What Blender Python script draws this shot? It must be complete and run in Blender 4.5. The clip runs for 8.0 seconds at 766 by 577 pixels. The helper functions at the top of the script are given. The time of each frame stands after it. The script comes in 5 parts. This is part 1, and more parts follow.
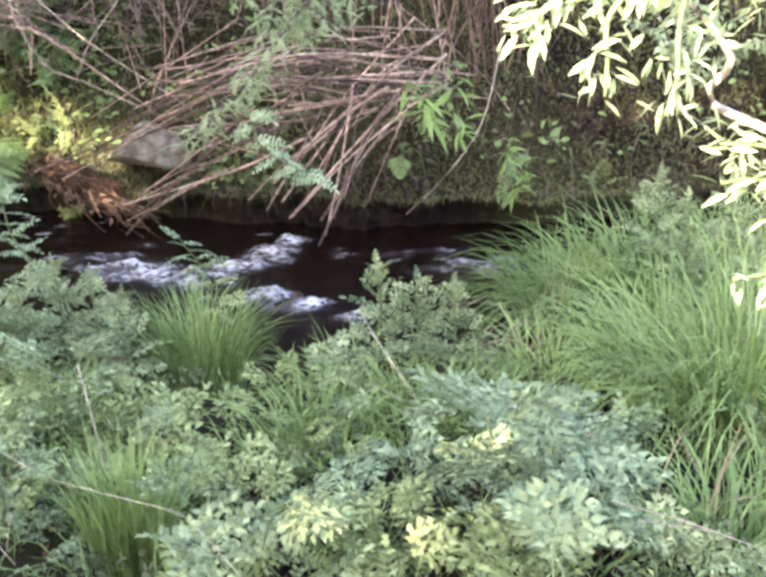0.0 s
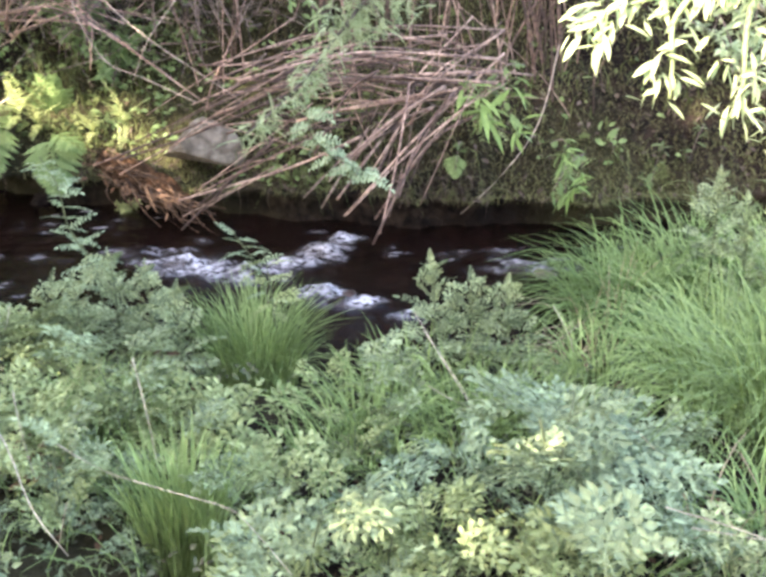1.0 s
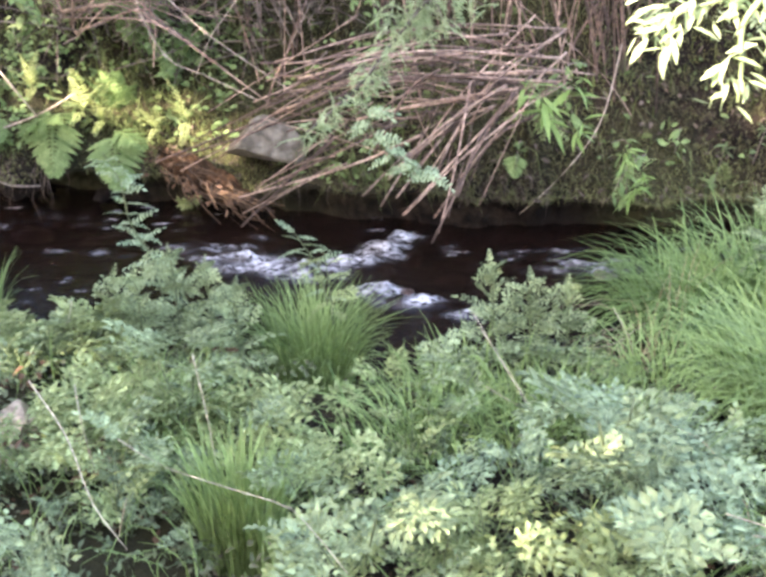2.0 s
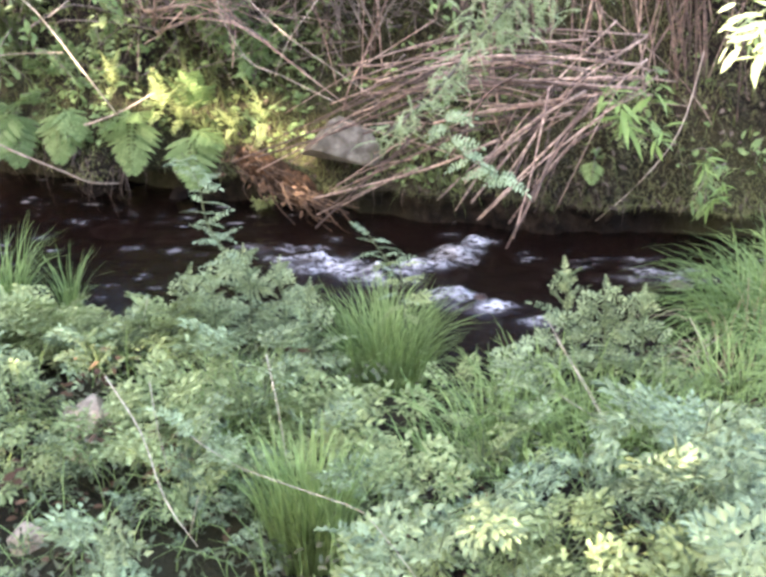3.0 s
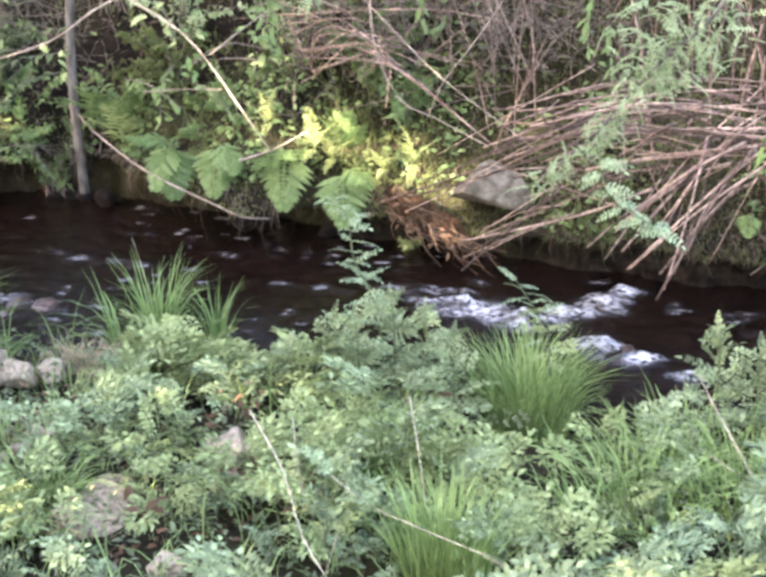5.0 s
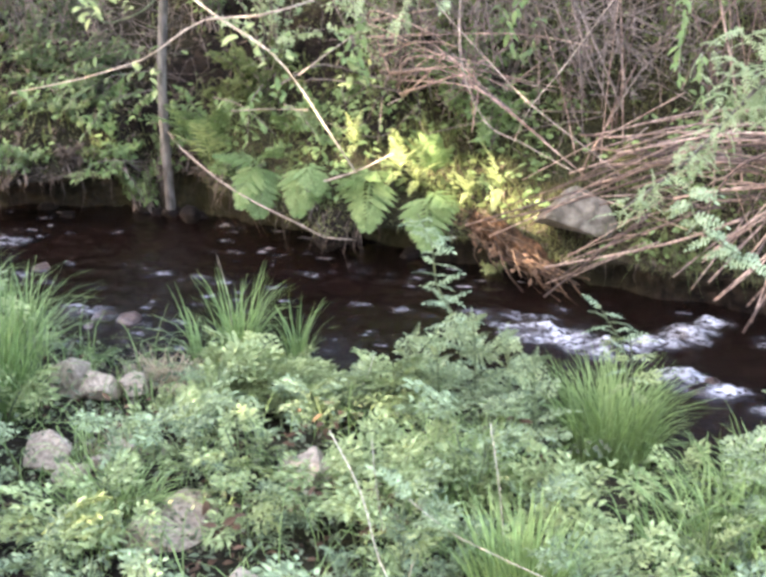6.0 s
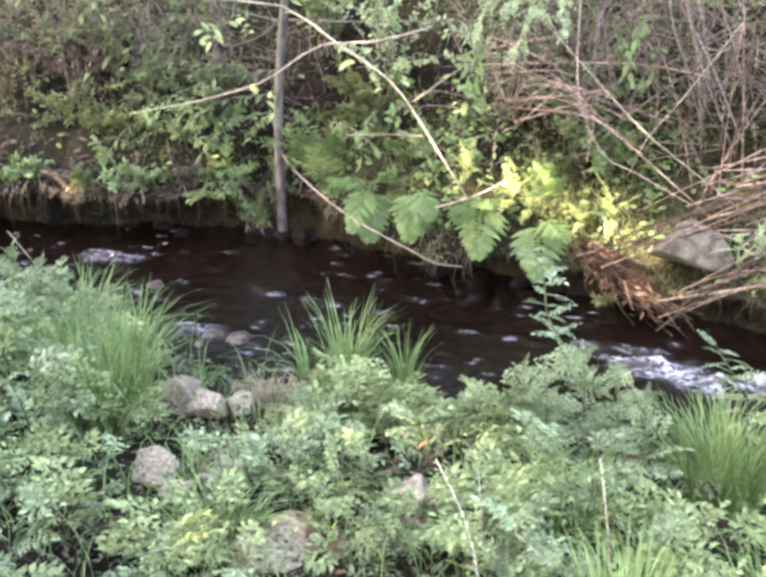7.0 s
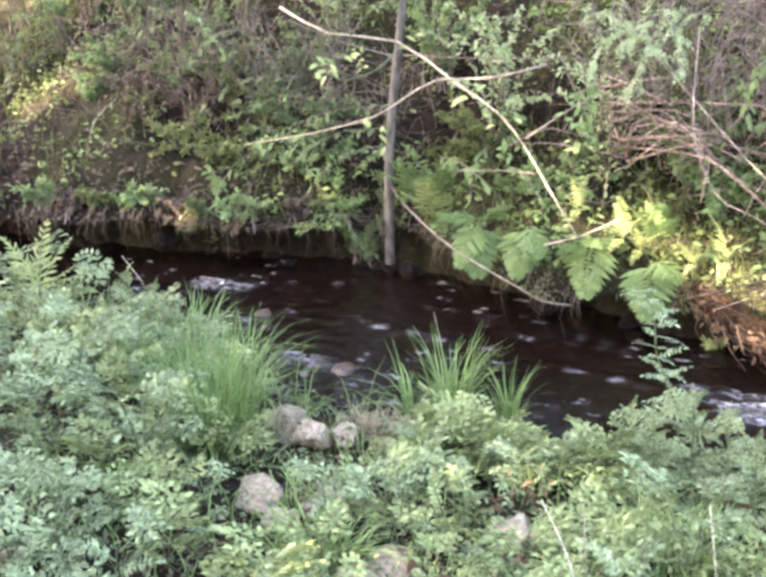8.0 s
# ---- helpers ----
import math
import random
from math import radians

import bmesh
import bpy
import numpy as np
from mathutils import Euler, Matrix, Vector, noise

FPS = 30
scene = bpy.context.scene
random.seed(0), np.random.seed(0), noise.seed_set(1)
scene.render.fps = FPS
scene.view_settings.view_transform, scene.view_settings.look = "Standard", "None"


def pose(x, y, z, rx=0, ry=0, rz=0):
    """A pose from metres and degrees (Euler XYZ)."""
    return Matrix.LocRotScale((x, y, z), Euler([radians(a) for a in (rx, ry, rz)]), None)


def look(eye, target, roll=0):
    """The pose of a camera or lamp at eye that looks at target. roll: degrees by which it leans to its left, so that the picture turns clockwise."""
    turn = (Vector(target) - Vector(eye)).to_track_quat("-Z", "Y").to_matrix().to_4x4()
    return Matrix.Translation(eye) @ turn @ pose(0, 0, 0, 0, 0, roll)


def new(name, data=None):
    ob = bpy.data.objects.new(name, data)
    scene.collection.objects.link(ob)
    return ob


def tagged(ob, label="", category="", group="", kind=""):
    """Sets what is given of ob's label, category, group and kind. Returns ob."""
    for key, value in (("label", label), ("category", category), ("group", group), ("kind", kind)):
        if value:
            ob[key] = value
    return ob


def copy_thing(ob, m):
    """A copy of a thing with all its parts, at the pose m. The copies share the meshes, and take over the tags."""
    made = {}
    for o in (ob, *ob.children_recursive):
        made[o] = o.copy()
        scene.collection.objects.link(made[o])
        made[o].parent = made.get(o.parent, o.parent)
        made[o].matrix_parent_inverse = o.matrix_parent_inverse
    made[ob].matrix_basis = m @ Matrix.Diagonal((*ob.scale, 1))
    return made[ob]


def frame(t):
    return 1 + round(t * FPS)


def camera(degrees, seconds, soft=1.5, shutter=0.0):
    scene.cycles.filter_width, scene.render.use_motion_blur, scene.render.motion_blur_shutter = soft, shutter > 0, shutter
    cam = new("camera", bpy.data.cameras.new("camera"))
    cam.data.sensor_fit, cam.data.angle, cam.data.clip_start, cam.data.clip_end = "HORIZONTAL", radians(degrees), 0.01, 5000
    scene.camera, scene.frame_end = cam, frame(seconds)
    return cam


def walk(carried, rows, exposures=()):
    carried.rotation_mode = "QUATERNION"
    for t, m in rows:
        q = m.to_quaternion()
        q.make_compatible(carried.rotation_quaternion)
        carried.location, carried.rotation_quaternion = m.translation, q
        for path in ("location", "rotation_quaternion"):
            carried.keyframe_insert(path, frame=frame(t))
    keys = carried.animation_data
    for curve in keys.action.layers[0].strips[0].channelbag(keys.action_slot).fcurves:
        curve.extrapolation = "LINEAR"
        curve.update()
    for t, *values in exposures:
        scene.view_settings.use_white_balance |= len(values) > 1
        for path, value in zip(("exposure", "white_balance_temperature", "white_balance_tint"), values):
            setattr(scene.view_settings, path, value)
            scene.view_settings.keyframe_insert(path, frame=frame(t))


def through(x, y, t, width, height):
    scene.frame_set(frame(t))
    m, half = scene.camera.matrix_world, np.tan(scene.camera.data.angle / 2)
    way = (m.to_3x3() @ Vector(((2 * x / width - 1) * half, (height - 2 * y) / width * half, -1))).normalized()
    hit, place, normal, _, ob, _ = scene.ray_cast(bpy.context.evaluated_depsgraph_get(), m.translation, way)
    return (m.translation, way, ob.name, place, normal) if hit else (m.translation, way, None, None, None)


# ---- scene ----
cam = camera(34.0, 8.0, soft=3.4)
PATH = [
    (0.0, 0.0, 0.0, 1.7, 63.303, 0.972, -0.489),
    (0.5, -0.0052, 0.003, 1.6981, 63.429, 0.961, 0.679),
    (1.0, -0.0076, 0.0058, 1.699, 63.282, 1.104, 2.038),
    (1.5, -0.0084, 0.0079, 1.7025, 63.147, 1.42, 3.247),
    (3.0, -0.0272, 0.0147, 1.7029, 63.436, 1.765, 8.079),
    (3.5, -0.0299, 0.02, 1.7025, 63.579, 1.947, 9.84),
    (4.0, -0.0334, 0.0254, 1.7015, 64.319, 2.207, 11.498),
    (4.5, -0.0392, 0.0283, 1.7023, 64.929, 2.253, 13.158),
    (6.0, -0.0608, 0.0362, 1.6992, 66.704, 2.135, 18.839),
    (6.5, -0.0667, 0.0376, 1.7028, 67.218, 2.125, 21.161),
    (7.0, -0.0768, 0.0423, 1.6988, 68.06, 2.257, 23.991),
    (7.5, -0.0876, 0.0417, 1.6979, 68.707, 2.233, 26.446),
    (8.0, -0.0906, 0.032, 1.7038, 69.794, 2.241, 28.978),
]
walk(cam, [(t, pose(x, y, z, rx, ry, rz)) for t, x, y, z, rx, ry, rz in PATH],
     exposures=[(0.0, 3.79, 6780, 22), (4.5, 4.07, 6820, 22), (8.0, 4.27, 6950, 22)])

# ---------------------------------------------------------------- sky and sun
SUN_AZ, SUN_EL = radians(216), radians(30)          # clockwise from +y, and above the horizon
TO_SUN = Vector((math.sin(SUN_AZ) * math.cos(SUN_EL), math.cos(SUN_AZ) * math.cos(SUN_EL), math.sin(SUN_EL)))
world = bpy.data.worlds.new("sky")
scene.world = world
world.use_nodes = True
sky = world.node_tree.nodes.new("ShaderNodeTexSky")
sky.sky_type, sky.sun_disc, sky.sun_elevation, sky.sun_rotation = "NISHITA", False, SUN_EL, SUN_AZ
sky.air_density, sky.dust_density, sky.ozone_density = 1.0, 4.0, 0.5
world.node_tree.links.new(sky.outputs[0], world.node_tree.nodes["Background"].inputs[0])
world.node_tree.nodes["Background"].inputs[1].default_value = 0.15
sun = new("sun", bpy.data.lights.new("sun", "SUN"))
sun.data.energy, sun.data.angle, sun.data.color = 3.6, radians(0.5), (1.0, 0.89, 0.72)
sun.matrix_world = look(TO_SUN * 30, (0, 0, 0))


# ---------------------------------------------------------------- materials
def nodes_of(name):
    m = bpy.data.materials.new(name)
    m.use_nodes = True
    nt = m.node_tree
    return m, nt, nt.nodes["Principled BSDF"], nt.nodes["Material Output"]


def mix_colour(nt, fac, a, b):
    n = nt.nodes.new("ShaderNodeMix")
    n.data_type = "RGBA"
    for socket, value in ((n.inputs[0], fac), (n.inputs[6], a), (n.inputs[7], b)):
        if isinstance(value, bpy.types.NodeSocket):
            nt.links.new(value, socket)
        elif isinstance(value, tuple):
            socket.default_value = (*value, 1)
        else:
            socket.default_value = value
    return n.outputs[2]


def noise_of(nt, scale, detail=4.0, stretch=(1, 1, 1), low=0.35, high=0.65):
    co = nt.nodes.new("ShaderNodeTexCoord")
    mp = nt.nodes.new("ShaderNodeMapping")
    mp.inputs["Scale"].default_value = stretch
    no = nt.nodes.new("ShaderNodeTexNoise")
    no.inputs["Scale"].default_value, no.inputs["Detail"].default_value = scale, detail
    ra = nt.nodes.new("ShaderNodeMapRange")
    ra.inputs[1].default_value, ra.inputs[2].default_value = low, high
    nt.links.new(co.outputs["Object"], mp.inputs[0])
    nt.links.new(mp.outputs[0], no.inputs[0])
    nt.links.new(no.outputs[0], ra.inputs[0])
    return ra.outputs[0]


def bump(nt, bsdf, height, strength, distance):
    b = nt.nodes.new("ShaderNodeBump")
    b.inputs["Strength"].default_value, b.inputs["Distance"].default_value = strength, distance
    nt.links.new(height, b.inputs["Height"])
    nt.links.new(b.outputs[0], bsdf.inputs["Normal"])


def leaf_material(name, dark, light, through=0.3, rough=0.5, grain=60.0, patch=None):
    """A leaf: colour that varies from leaf to leaf and within it, a soft sheen, and light that comes through."""
    m, nt, p, out = nodes_of(name)
    geo, info = nt.nodes.new("ShaderNodeNewGeometry"), nt.nodes.new("ShaderNodeObjectInfo")
    add = nt.nodes.new("ShaderNodeMath")
    add.operation = "ADD"
    half = nt.nodes.new("ShaderNodeMath")
    half.operation, half.inputs[1].default_value = "MULTIPLY", 0.555
    own = nt.nodes.new("ShaderNodeMath")
    own.operation, own.inputs[1].default_value = "MULTIPLY", 0.8
    nt.links.new(geo.outputs["Random Per Island"], add.inputs[0])
    nt.links.new(info.outputs["Random"], own.inputs[0])
    nt.links.new(own.outputs[0], add.inputs[1])
    nt.links.new(add.outputs[0], half.inputs[0])
    spread = nt.nodes.new("ShaderNodeMapRange")
    spread.inputs[1].default_value, spread.inputs[2].default_value = 0.2, 0.8
    nt.links.new(half.outputs[0], spread.inputs[0])
    base = mix_colour(nt, spread.outputs[0], dark, light)
    if patch:                    # another kind of growth in patches
        base = mix_colour(nt, noise_of(nt, patch[1], 5.0, (1, 1, 1), 0.42, 0.62), base, patch[0])
    vein = noise_of(nt, grain, 3.0)
    worn = mix_colour(nt, vein, base, tuple(0.5 * (a + b) * 0.8 for a, b in zip(dark, light)))
    nt.links.new(worn, p.inputs["Base Color"])
    p.inputs["Roughness"].default_value = rough
    p.inputs["Specular IOR Level"].default_value = 0.2 if rough < 0.65 else 0.1
    bump(nt, p, vein, 0.25, 0.002)
    tr = nt.nodes.new("ShaderNodeBsdfTranslucent")
    nt.links.new(worn, tr.inputs[0])
    mx = nt.nodes.new("ShaderNodeMixShader")
    mx.inputs[0].default_value = through
    nt.links.new(p.outputs[0], mx.inputs[1])
    nt.links.new(tr.outputs[0], mx.inputs[2])
    nt.links.new(mx.outputs[0], out.inputs[0])
    return m


def rough_material(name, dark, light, scale, fine, rough=0.85, depth=0.004, stretch=(1, 1, 1), third=None):
    """Bark, stone, soil or straw: two scales of noise for colour and relief."""
    m, nt, p, out = nodes_of(name)
    info = nt.nodes.new("ShaderNodeObjectInfo")
    big, small = noise_of(nt, scale, 5.0, stretch), noise_of(nt, fine, 5.0, stretch)
    base = mix_colour(nt, big, dark, light)
    base = mix_colour(nt, small, base, tuple(0.55 * c for c in dark))
    if third:
        base = mix_colour(nt, noise_of(nt, scale * 0.45, 6.0, (1, 1, 1), 0.45, 0.6), base, third)
    tone = nt.nodes.new("ShaderNodeMapRange")
    tone.inputs[3].default_value, tone.inputs[4].default_value = 0.7, 1.25
    nt.links.new(info.outputs["Random"], tone.inputs[0])
    hsv = nt.nodes.new("ShaderNodeHueSaturation")
    nt.links.new(tone.outputs[0], hsv.inputs["Value"])
    nt.links.new(base, hsv.inputs["Color"])
    nt.links.new(hsv.outputs[0], p.inputs["Base Color"])
    p.inputs["Roughness"].default_value = rough
    p.inputs["Specular IOR Level"].default_value = 0.5 if rough < 0.9 else 0.12
    bump(nt, p, small, 0.6, depth)
    return m


M_HERB = leaf_material("herb leaf", (0.03, 0.055, 0.024), (0.42, 0.53, 0.275), 0.18, 0.5)
M_HERB_Y = leaf_material("young herb leaf", (0.09, 0.13, 0.04), (0.43, 0.52, 0.23), 0.2, 0.5)
M_HERB_B = leaf_material("bloomy herb leaf", (0.042, 0.073, 0.038), (0.38, 0.51, 0.29), 0.18, 0.5)
M_GRASS = leaf_material("grass blade", (0.045, 0.085, 0.018), (0.39, 0.55, 0.20), 0.3, 0.45, 30.0)
M_GRASS_D = leaf_material("deep grass blade", (0.05, 0.11, 0.028), (0.27, 0.40, 0.14), 0.3, 0.45, 30.0)
M_FERN = leaf_material("fern frond", (0.075, 0.145, 0.045), (0.23, 0.325, 0.13), 0.35, 0.5)
M_FERN_S = leaf_material("sprig leaf", (0.13, 0.20, 0.11), (0.36, 0.48, 0.29), 0.3, 0.5)
M_WILLOW = leaf_material("willow leaf", (0.28, 0.39, 0.13), (0.53, 0.60, 0.38), 0.5, 0.4)
M_PALE = leaf_material("pale feathery leaf", (0.20, 0.30, 0.14), (0.38, 0.47, 0.27), 0.3, 0.55)
M_MOSS = leaf_material("bank weed", (0.055, 0.08, 0.025), (0.15, 0.18, 0.07), 0.25, 0.7)
# Leaf colour lightened and yellowed to carry the sunlight that falls there.
M_SUN_YELLOW = leaf_material("sunlit yellow leaf", (0.20, 0.27, 0.09), (0.46, 0.52, 0.24), 0.35, 0.5)
M_DRY = leaf_material("dry grass blade", (0.24, 0.19, 0.11), (0.42, 0.35, 0.23), 0.2, 0.7, 30.0)
M_TURF = leaf_material("moss", (0.054, 0.061, 0.023), (0.16, 0.17, 0.07), 0.15, 0.8, 30.0, ((0.045, 0.036, 0.025), 2.6))
M_COVER = leaf_material("low herb leaf", (0.035, 0.052, 0.024), (0.19, 0.25, 0.125), 0.15, 0.55, 60.0, ((0.13, 0.115, 0.075), 3.5))
M_LITTER = leaf_material("fallen leaf", (0.05, 0.034, 0.022), (0.18, 0.11, 0.066), 0.1, 0.8)
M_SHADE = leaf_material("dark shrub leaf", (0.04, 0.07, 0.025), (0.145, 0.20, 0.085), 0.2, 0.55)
M_WITHER = leaf_material("withered leaf", (0.035, 0.028, 0.021), (0.115, 0.092, 0.07), 0.1, 0.8)
M_CROWN = leaf_material("shade crown leaf", (0.03, 0.06, 0.02), (0.06, 0.11, 0.03), 0.1, 0.5)
M_LANCE = leaf_material("lance leaf", (0.12, 0.22, 0.05), (0.27, 0.40, 0.14), 0.35, 0.45)
M_STEM = rough_material("green stem", (0.09, 0.13, 0.05), (0.17, 0.21, 0.09), 20, 90, 0.6, 0.001)
M_STRAW = rough_material("dry stalk", (0.38, 0.33, 0.24), (0.58, 0.52, 0.40), 15, 80, 0.75, 0.001)
M_CANE = rough_material("bare cane", (0.24, 0.195, 0.15), (0.42, 0.36, 0.29), 14, 80, 0.8, 0.001)
M_REED = rough_material("dead reed", (0.16, 0.105, 0.08), (0.50, 0.37, 0.29), 9, 70, 0.7, 0.001)
M_REED_OLD = rough_material("rotten reed", (0.05, 0.032, 0.024), (0.19, 0.125, 0.095), 9, 70, 0.8, 0.001)
M_TWIG = rough_material("bare twig", (0.10, 0.08, 0.066), (0.26, 0.215, 0.18), 12, 80, 0.85, 0.001)
M_BARK = rough_material("grey bark", (0.12, 0.115, 0.10), (0.22, 0.205, 0.18), 14, 60, 0.9, 0.003, (1, 1, 0.3))
M_ROOT = rough_material("red root", (0.055, 0.032, 0.017), (0.25, 0.145, 0.068), 16, 70, 0.85, 0.002)
M_CLOD = rough_material("rooty earth", (0.03, 0.018, 0.010), (0.13, 0.07, 0.034), 18, 70, 0.9, 0.01)
M_STONE = rough_material("stream stone", (0.31, 0.25, 0.175), (0.46, 0.385, 0.275), 6, 80, 0.85, 0.006)
M_BOULDER = rough_material("mossy boulder", (0.13, 0.115, 0.085), (0.25, 0.225, 0.18), 5, 26, 0.9, 0.008)
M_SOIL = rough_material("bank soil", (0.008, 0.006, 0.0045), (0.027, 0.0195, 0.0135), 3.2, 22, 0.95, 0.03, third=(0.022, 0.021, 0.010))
# Wet stone with the shade under the far bank put into its colour.
M_WET_SHADED = rough_material("shaded wet stone", (0.008, 0.006, 0.005), (0.022, 0.017, 0.013), 8, 50, 0.9, 0.005)
M_BED = rough_material("wet stone", (0.05, 0.033, 0.025), (0.11, 0.075, 0.058), 8, 50, 0.3, 0.004)


def water_material():
    m, nt, p, out = nodes_of("stream water")
    at = nt.nodes.new("ShaderNodeAttribute")
    at.attribute_name = "foam"
    streak = noise_of(nt, 85, 8.0, (0.55, 1, 1), 0.36, 0.66)
    mul = nt.nodes.new("ShaderNodeMath")
    mul.operation, mul.use_clamp = "MULTIPLY", True
    nt.links.new(at.outputs["Fac"], mul.inputs[0])
    nt.links.new(streak, mul.inputs[1])
    p.inputs["Base Color"].default_value = (0.022, 0.0125, 0.0095, 1)
    p.inputs["Roughness"].default_value = 0.06
    p.inputs["IOR"].default_value = 1.33
    p.inputs["Transmission Weight"].default_value = 0.75
    froth = nt.nodes.new("ShaderNodeBsdfPrincipled")
    froth.inputs["Base Color"].default_value = (0.41, 0.42, 0.44, 1)
    froth.inputs["Roughness"].default_value = 0.5
    bump(nt, p, noise_of(nt, 26, 6.0, (0.65, 1, 1)), 0.35, 0.012)
    mx = nt.nodes.new("ShaderNodeMixShader")
    nt.links.new(mul.outputs[0], mx.inputs[0])
    nt.links.new(p.outputs[0], mx.inputs[1])
    nt.links.new(froth.outputs[0], mx.inputs[2])
    nt.links.new(mx.outputs[0], out.inputs[0])
    return m


M_WATER = water_material()


# ---------------------------------------------------------------- building blocks
class Geo:
    """Vertices and faces gathered for one mesh."""

    def __init__(self):
        self.v, self.f = [], []

    def tube(self, pts, r0, r1, sides=5):
        pts = [Vector(p) for p in pts]
        n0 = len(self.v)
        for i, p in enumerate(pts):
            d = (pts[min(i + 1, len(pts) - 1)] - pts[max(i - 1, 0)]).normalized()
            a = d.orthogonal().normalized()
            b = d.cross(a)
            r = r0 + (r1 - r0) * i / (len(pts) - 1)
            for k in range(sides):
                w = 2 * math.pi * k / sides
                self.v.append(p + a * (r * math.cos(w)) + b * (r * math.sin(w)))
        for i in range(len(pts) - 1):
            for k in range(sides):
                q = n0 + i * sides
                self.f.append((q + k, q + (k + 1) % sides, q + sides + (k + 1) % sides, q + sides + k))
        self.f.append(tuple(n0 + k for k in reversed(range(sides))))
        self.f.append(tuple(len(self.v) - sides + k for k in range(sides)))

    def leaf(self, base, along, up, length, width, fold=0.18, curl=0.15):
        """A pointed oval blade, folded along its midrib and bent down to the tip."""
        base, d = Vector(base), Vector(along).normalized()
        s = d.cross(Vector(up))
        s = s.normalized() if s.length > 1e-4 else d.orthogonal().normalized()
        u = s.cross(d)
        n = len(self.v)
        self.v.append(base)
        for k, w in ((0.3, 0.85), (0.65, 0.9)):
            mid = base + d * (length * k) - u * (curl * length * k * k)
            for e in (-1, 0, 1):
                self.v.append(mid + s * (e * width * 0.5 * w) + u * (abs(e) * fold * width))
        self.v.append(base + d * length - u * (curl * length))
        self.f += [(n, n + 1, n + 2), (n, n + 2, n + 3), (n + 1, n + 4, n + 5, n + 2), (n + 2, n + 5, n + 6, n + 3),
                   (n + 4, n + 7, n + 5), (n + 5, n + 7, n + 6)]

    def leaflet(self, base, along, up, length, width):
        """A small leaflet of two folded halves."""
        base, d = Vector(base), Vector(along).normalized()
        s = d.cross(Vector(up))
        s = s.normalized() if s.length > 1e-4 else d.orthogonal().normalized()
        n = len(self.v)
        lift = s.cross(d) * (width * .18)
        self.v.append(base)
        for k, w in ((.36, -.5), (.68, -.27)):
            self.v.append(base + d * (length * k) + s * (width * w) + lift)
        self.v.append(base + d * length - lift)
        for k, w in ((.68, .27), (.36, .5)):
            self.v.append(base + d * (length * k) + s * (width * w) + lift)
        self.f += [(n, n + 1, n + 2, n + 3), (n, n + 3, n + 4, n + 5)]

    def lobed(self, base, along, up, length, width):
        """A leaflet cut into five pointed lobes."""
        base, d = Vector(base), Vector(along).normalized()
        s = d.cross(Vector(up))
        s = s.normalized() if s.length > 1e-4 else d.orthogonal().normalized()
        u = s.cross(d)
        n = len(self.v)
        at = lambda k, e, h: base + d * (length * k) + s * (e * width * .5) + u * (h * width)
        self.v += [base, at(.38, 0, 0), at(.7, 0, -.02), at(1.05, 0, -.12)]
        for e in (-1, 1):
            self.v += [at(.1, .16 * e, .03), at(.5, e, .08), at(.44, .24 * e, .06), at(.92, .7 * e, .02), at(.76, .18 * e, .03)]
            q = n + (4 if e < 0 else 9)
            fs = [(n, q, q + 1, q + 2, n + 1), (n + 1, q + 2, q + 3, q + 4, n + 2), (n + 2, q + 4, n + 3)]
            self.f += fs if e > 0 else [tuple(reversed(f)) for f in fs]

    def blade(self, base, az, height, lean, width, droop, steps=5):
        """A grass blade that rises, leans out and droops."""
        base = Vector(base)
        out = Vector((math.cos(az), math.sin(az), 0))
        side = Vector((-out.y, out.x, 0))
        n = len(self.v)
        for i in range(steps + 1):
            k = i / steps
            a = lean * k + droop * k * k
            p = base + out * (height * k * math.sin(a)) + Vector((0, 0, height * k * math.cos(a)))
            w = width * 0.5 * (1 - k ** 2.5) + 0.0002
            self.v += [p - side * w, p + side * w]
        for i in range(steps):
            q = n + 2 * i
            self.f.append((q, q + 1, q + 3, q + 2))

    def mesh(self, name, material, smooth=True):
        me = bpy.data.meshes.new(name)
        me.from_pydata([tuple(p) for p in self.v], [], self.f)
        me.materials.append(material)
        if smooth:
            me.polygons.foreach_set("use_smooth", [True] * len(me.polygons))
        me.update()
        return me


def part(name, data, material, parent, label="", m=None):
    """Links a Geo or a finished mesh as one part under its thing."""
    ob = new(name, data.mesh(name, material) if isinstance(data, Geo) else data)
    ob.parent = parent
    if m is not None:
        ob.matrix_basis = m
    return tagged(ob, label)


def curve(pts, steps=10):
    """A smooth line through a few points."""
    pts = [Vector(p) for p in pts]
    if len(pts) == 2:
        return [pts[0].lerp(pts[1], i / steps) for i in range(steps + 1)]
    ext = [2 * pts[0] - pts[1], *pts, 2 * pts[-1] - pts[-2]]
    res = []
    for i in range(1, len(ext) - 2):
        a, b, c, d = ext[i - 1:i + 3]
        n = max(2, steps // (len(pts) - 1))
        for k in range(n):
            t = k / n
            res.append(0.5 * (2 * b + (c - a) * t + (2 * a - 5 * b + 4 * c - d) * t * t + (3 * b - a - 3 * c + d) * t ** 3))
    return res + [pts[-1]]


RNG = random.Random(7)


def rnd(a, b):
    return RNG.uniform(a, b)


# ---------------------------------------------------------------- the ground
def smooth(a, b, x):
    k = min(max((x - a) / (b - a), 0.0), 1.0)
    return k * k * (3 - 2 * k)


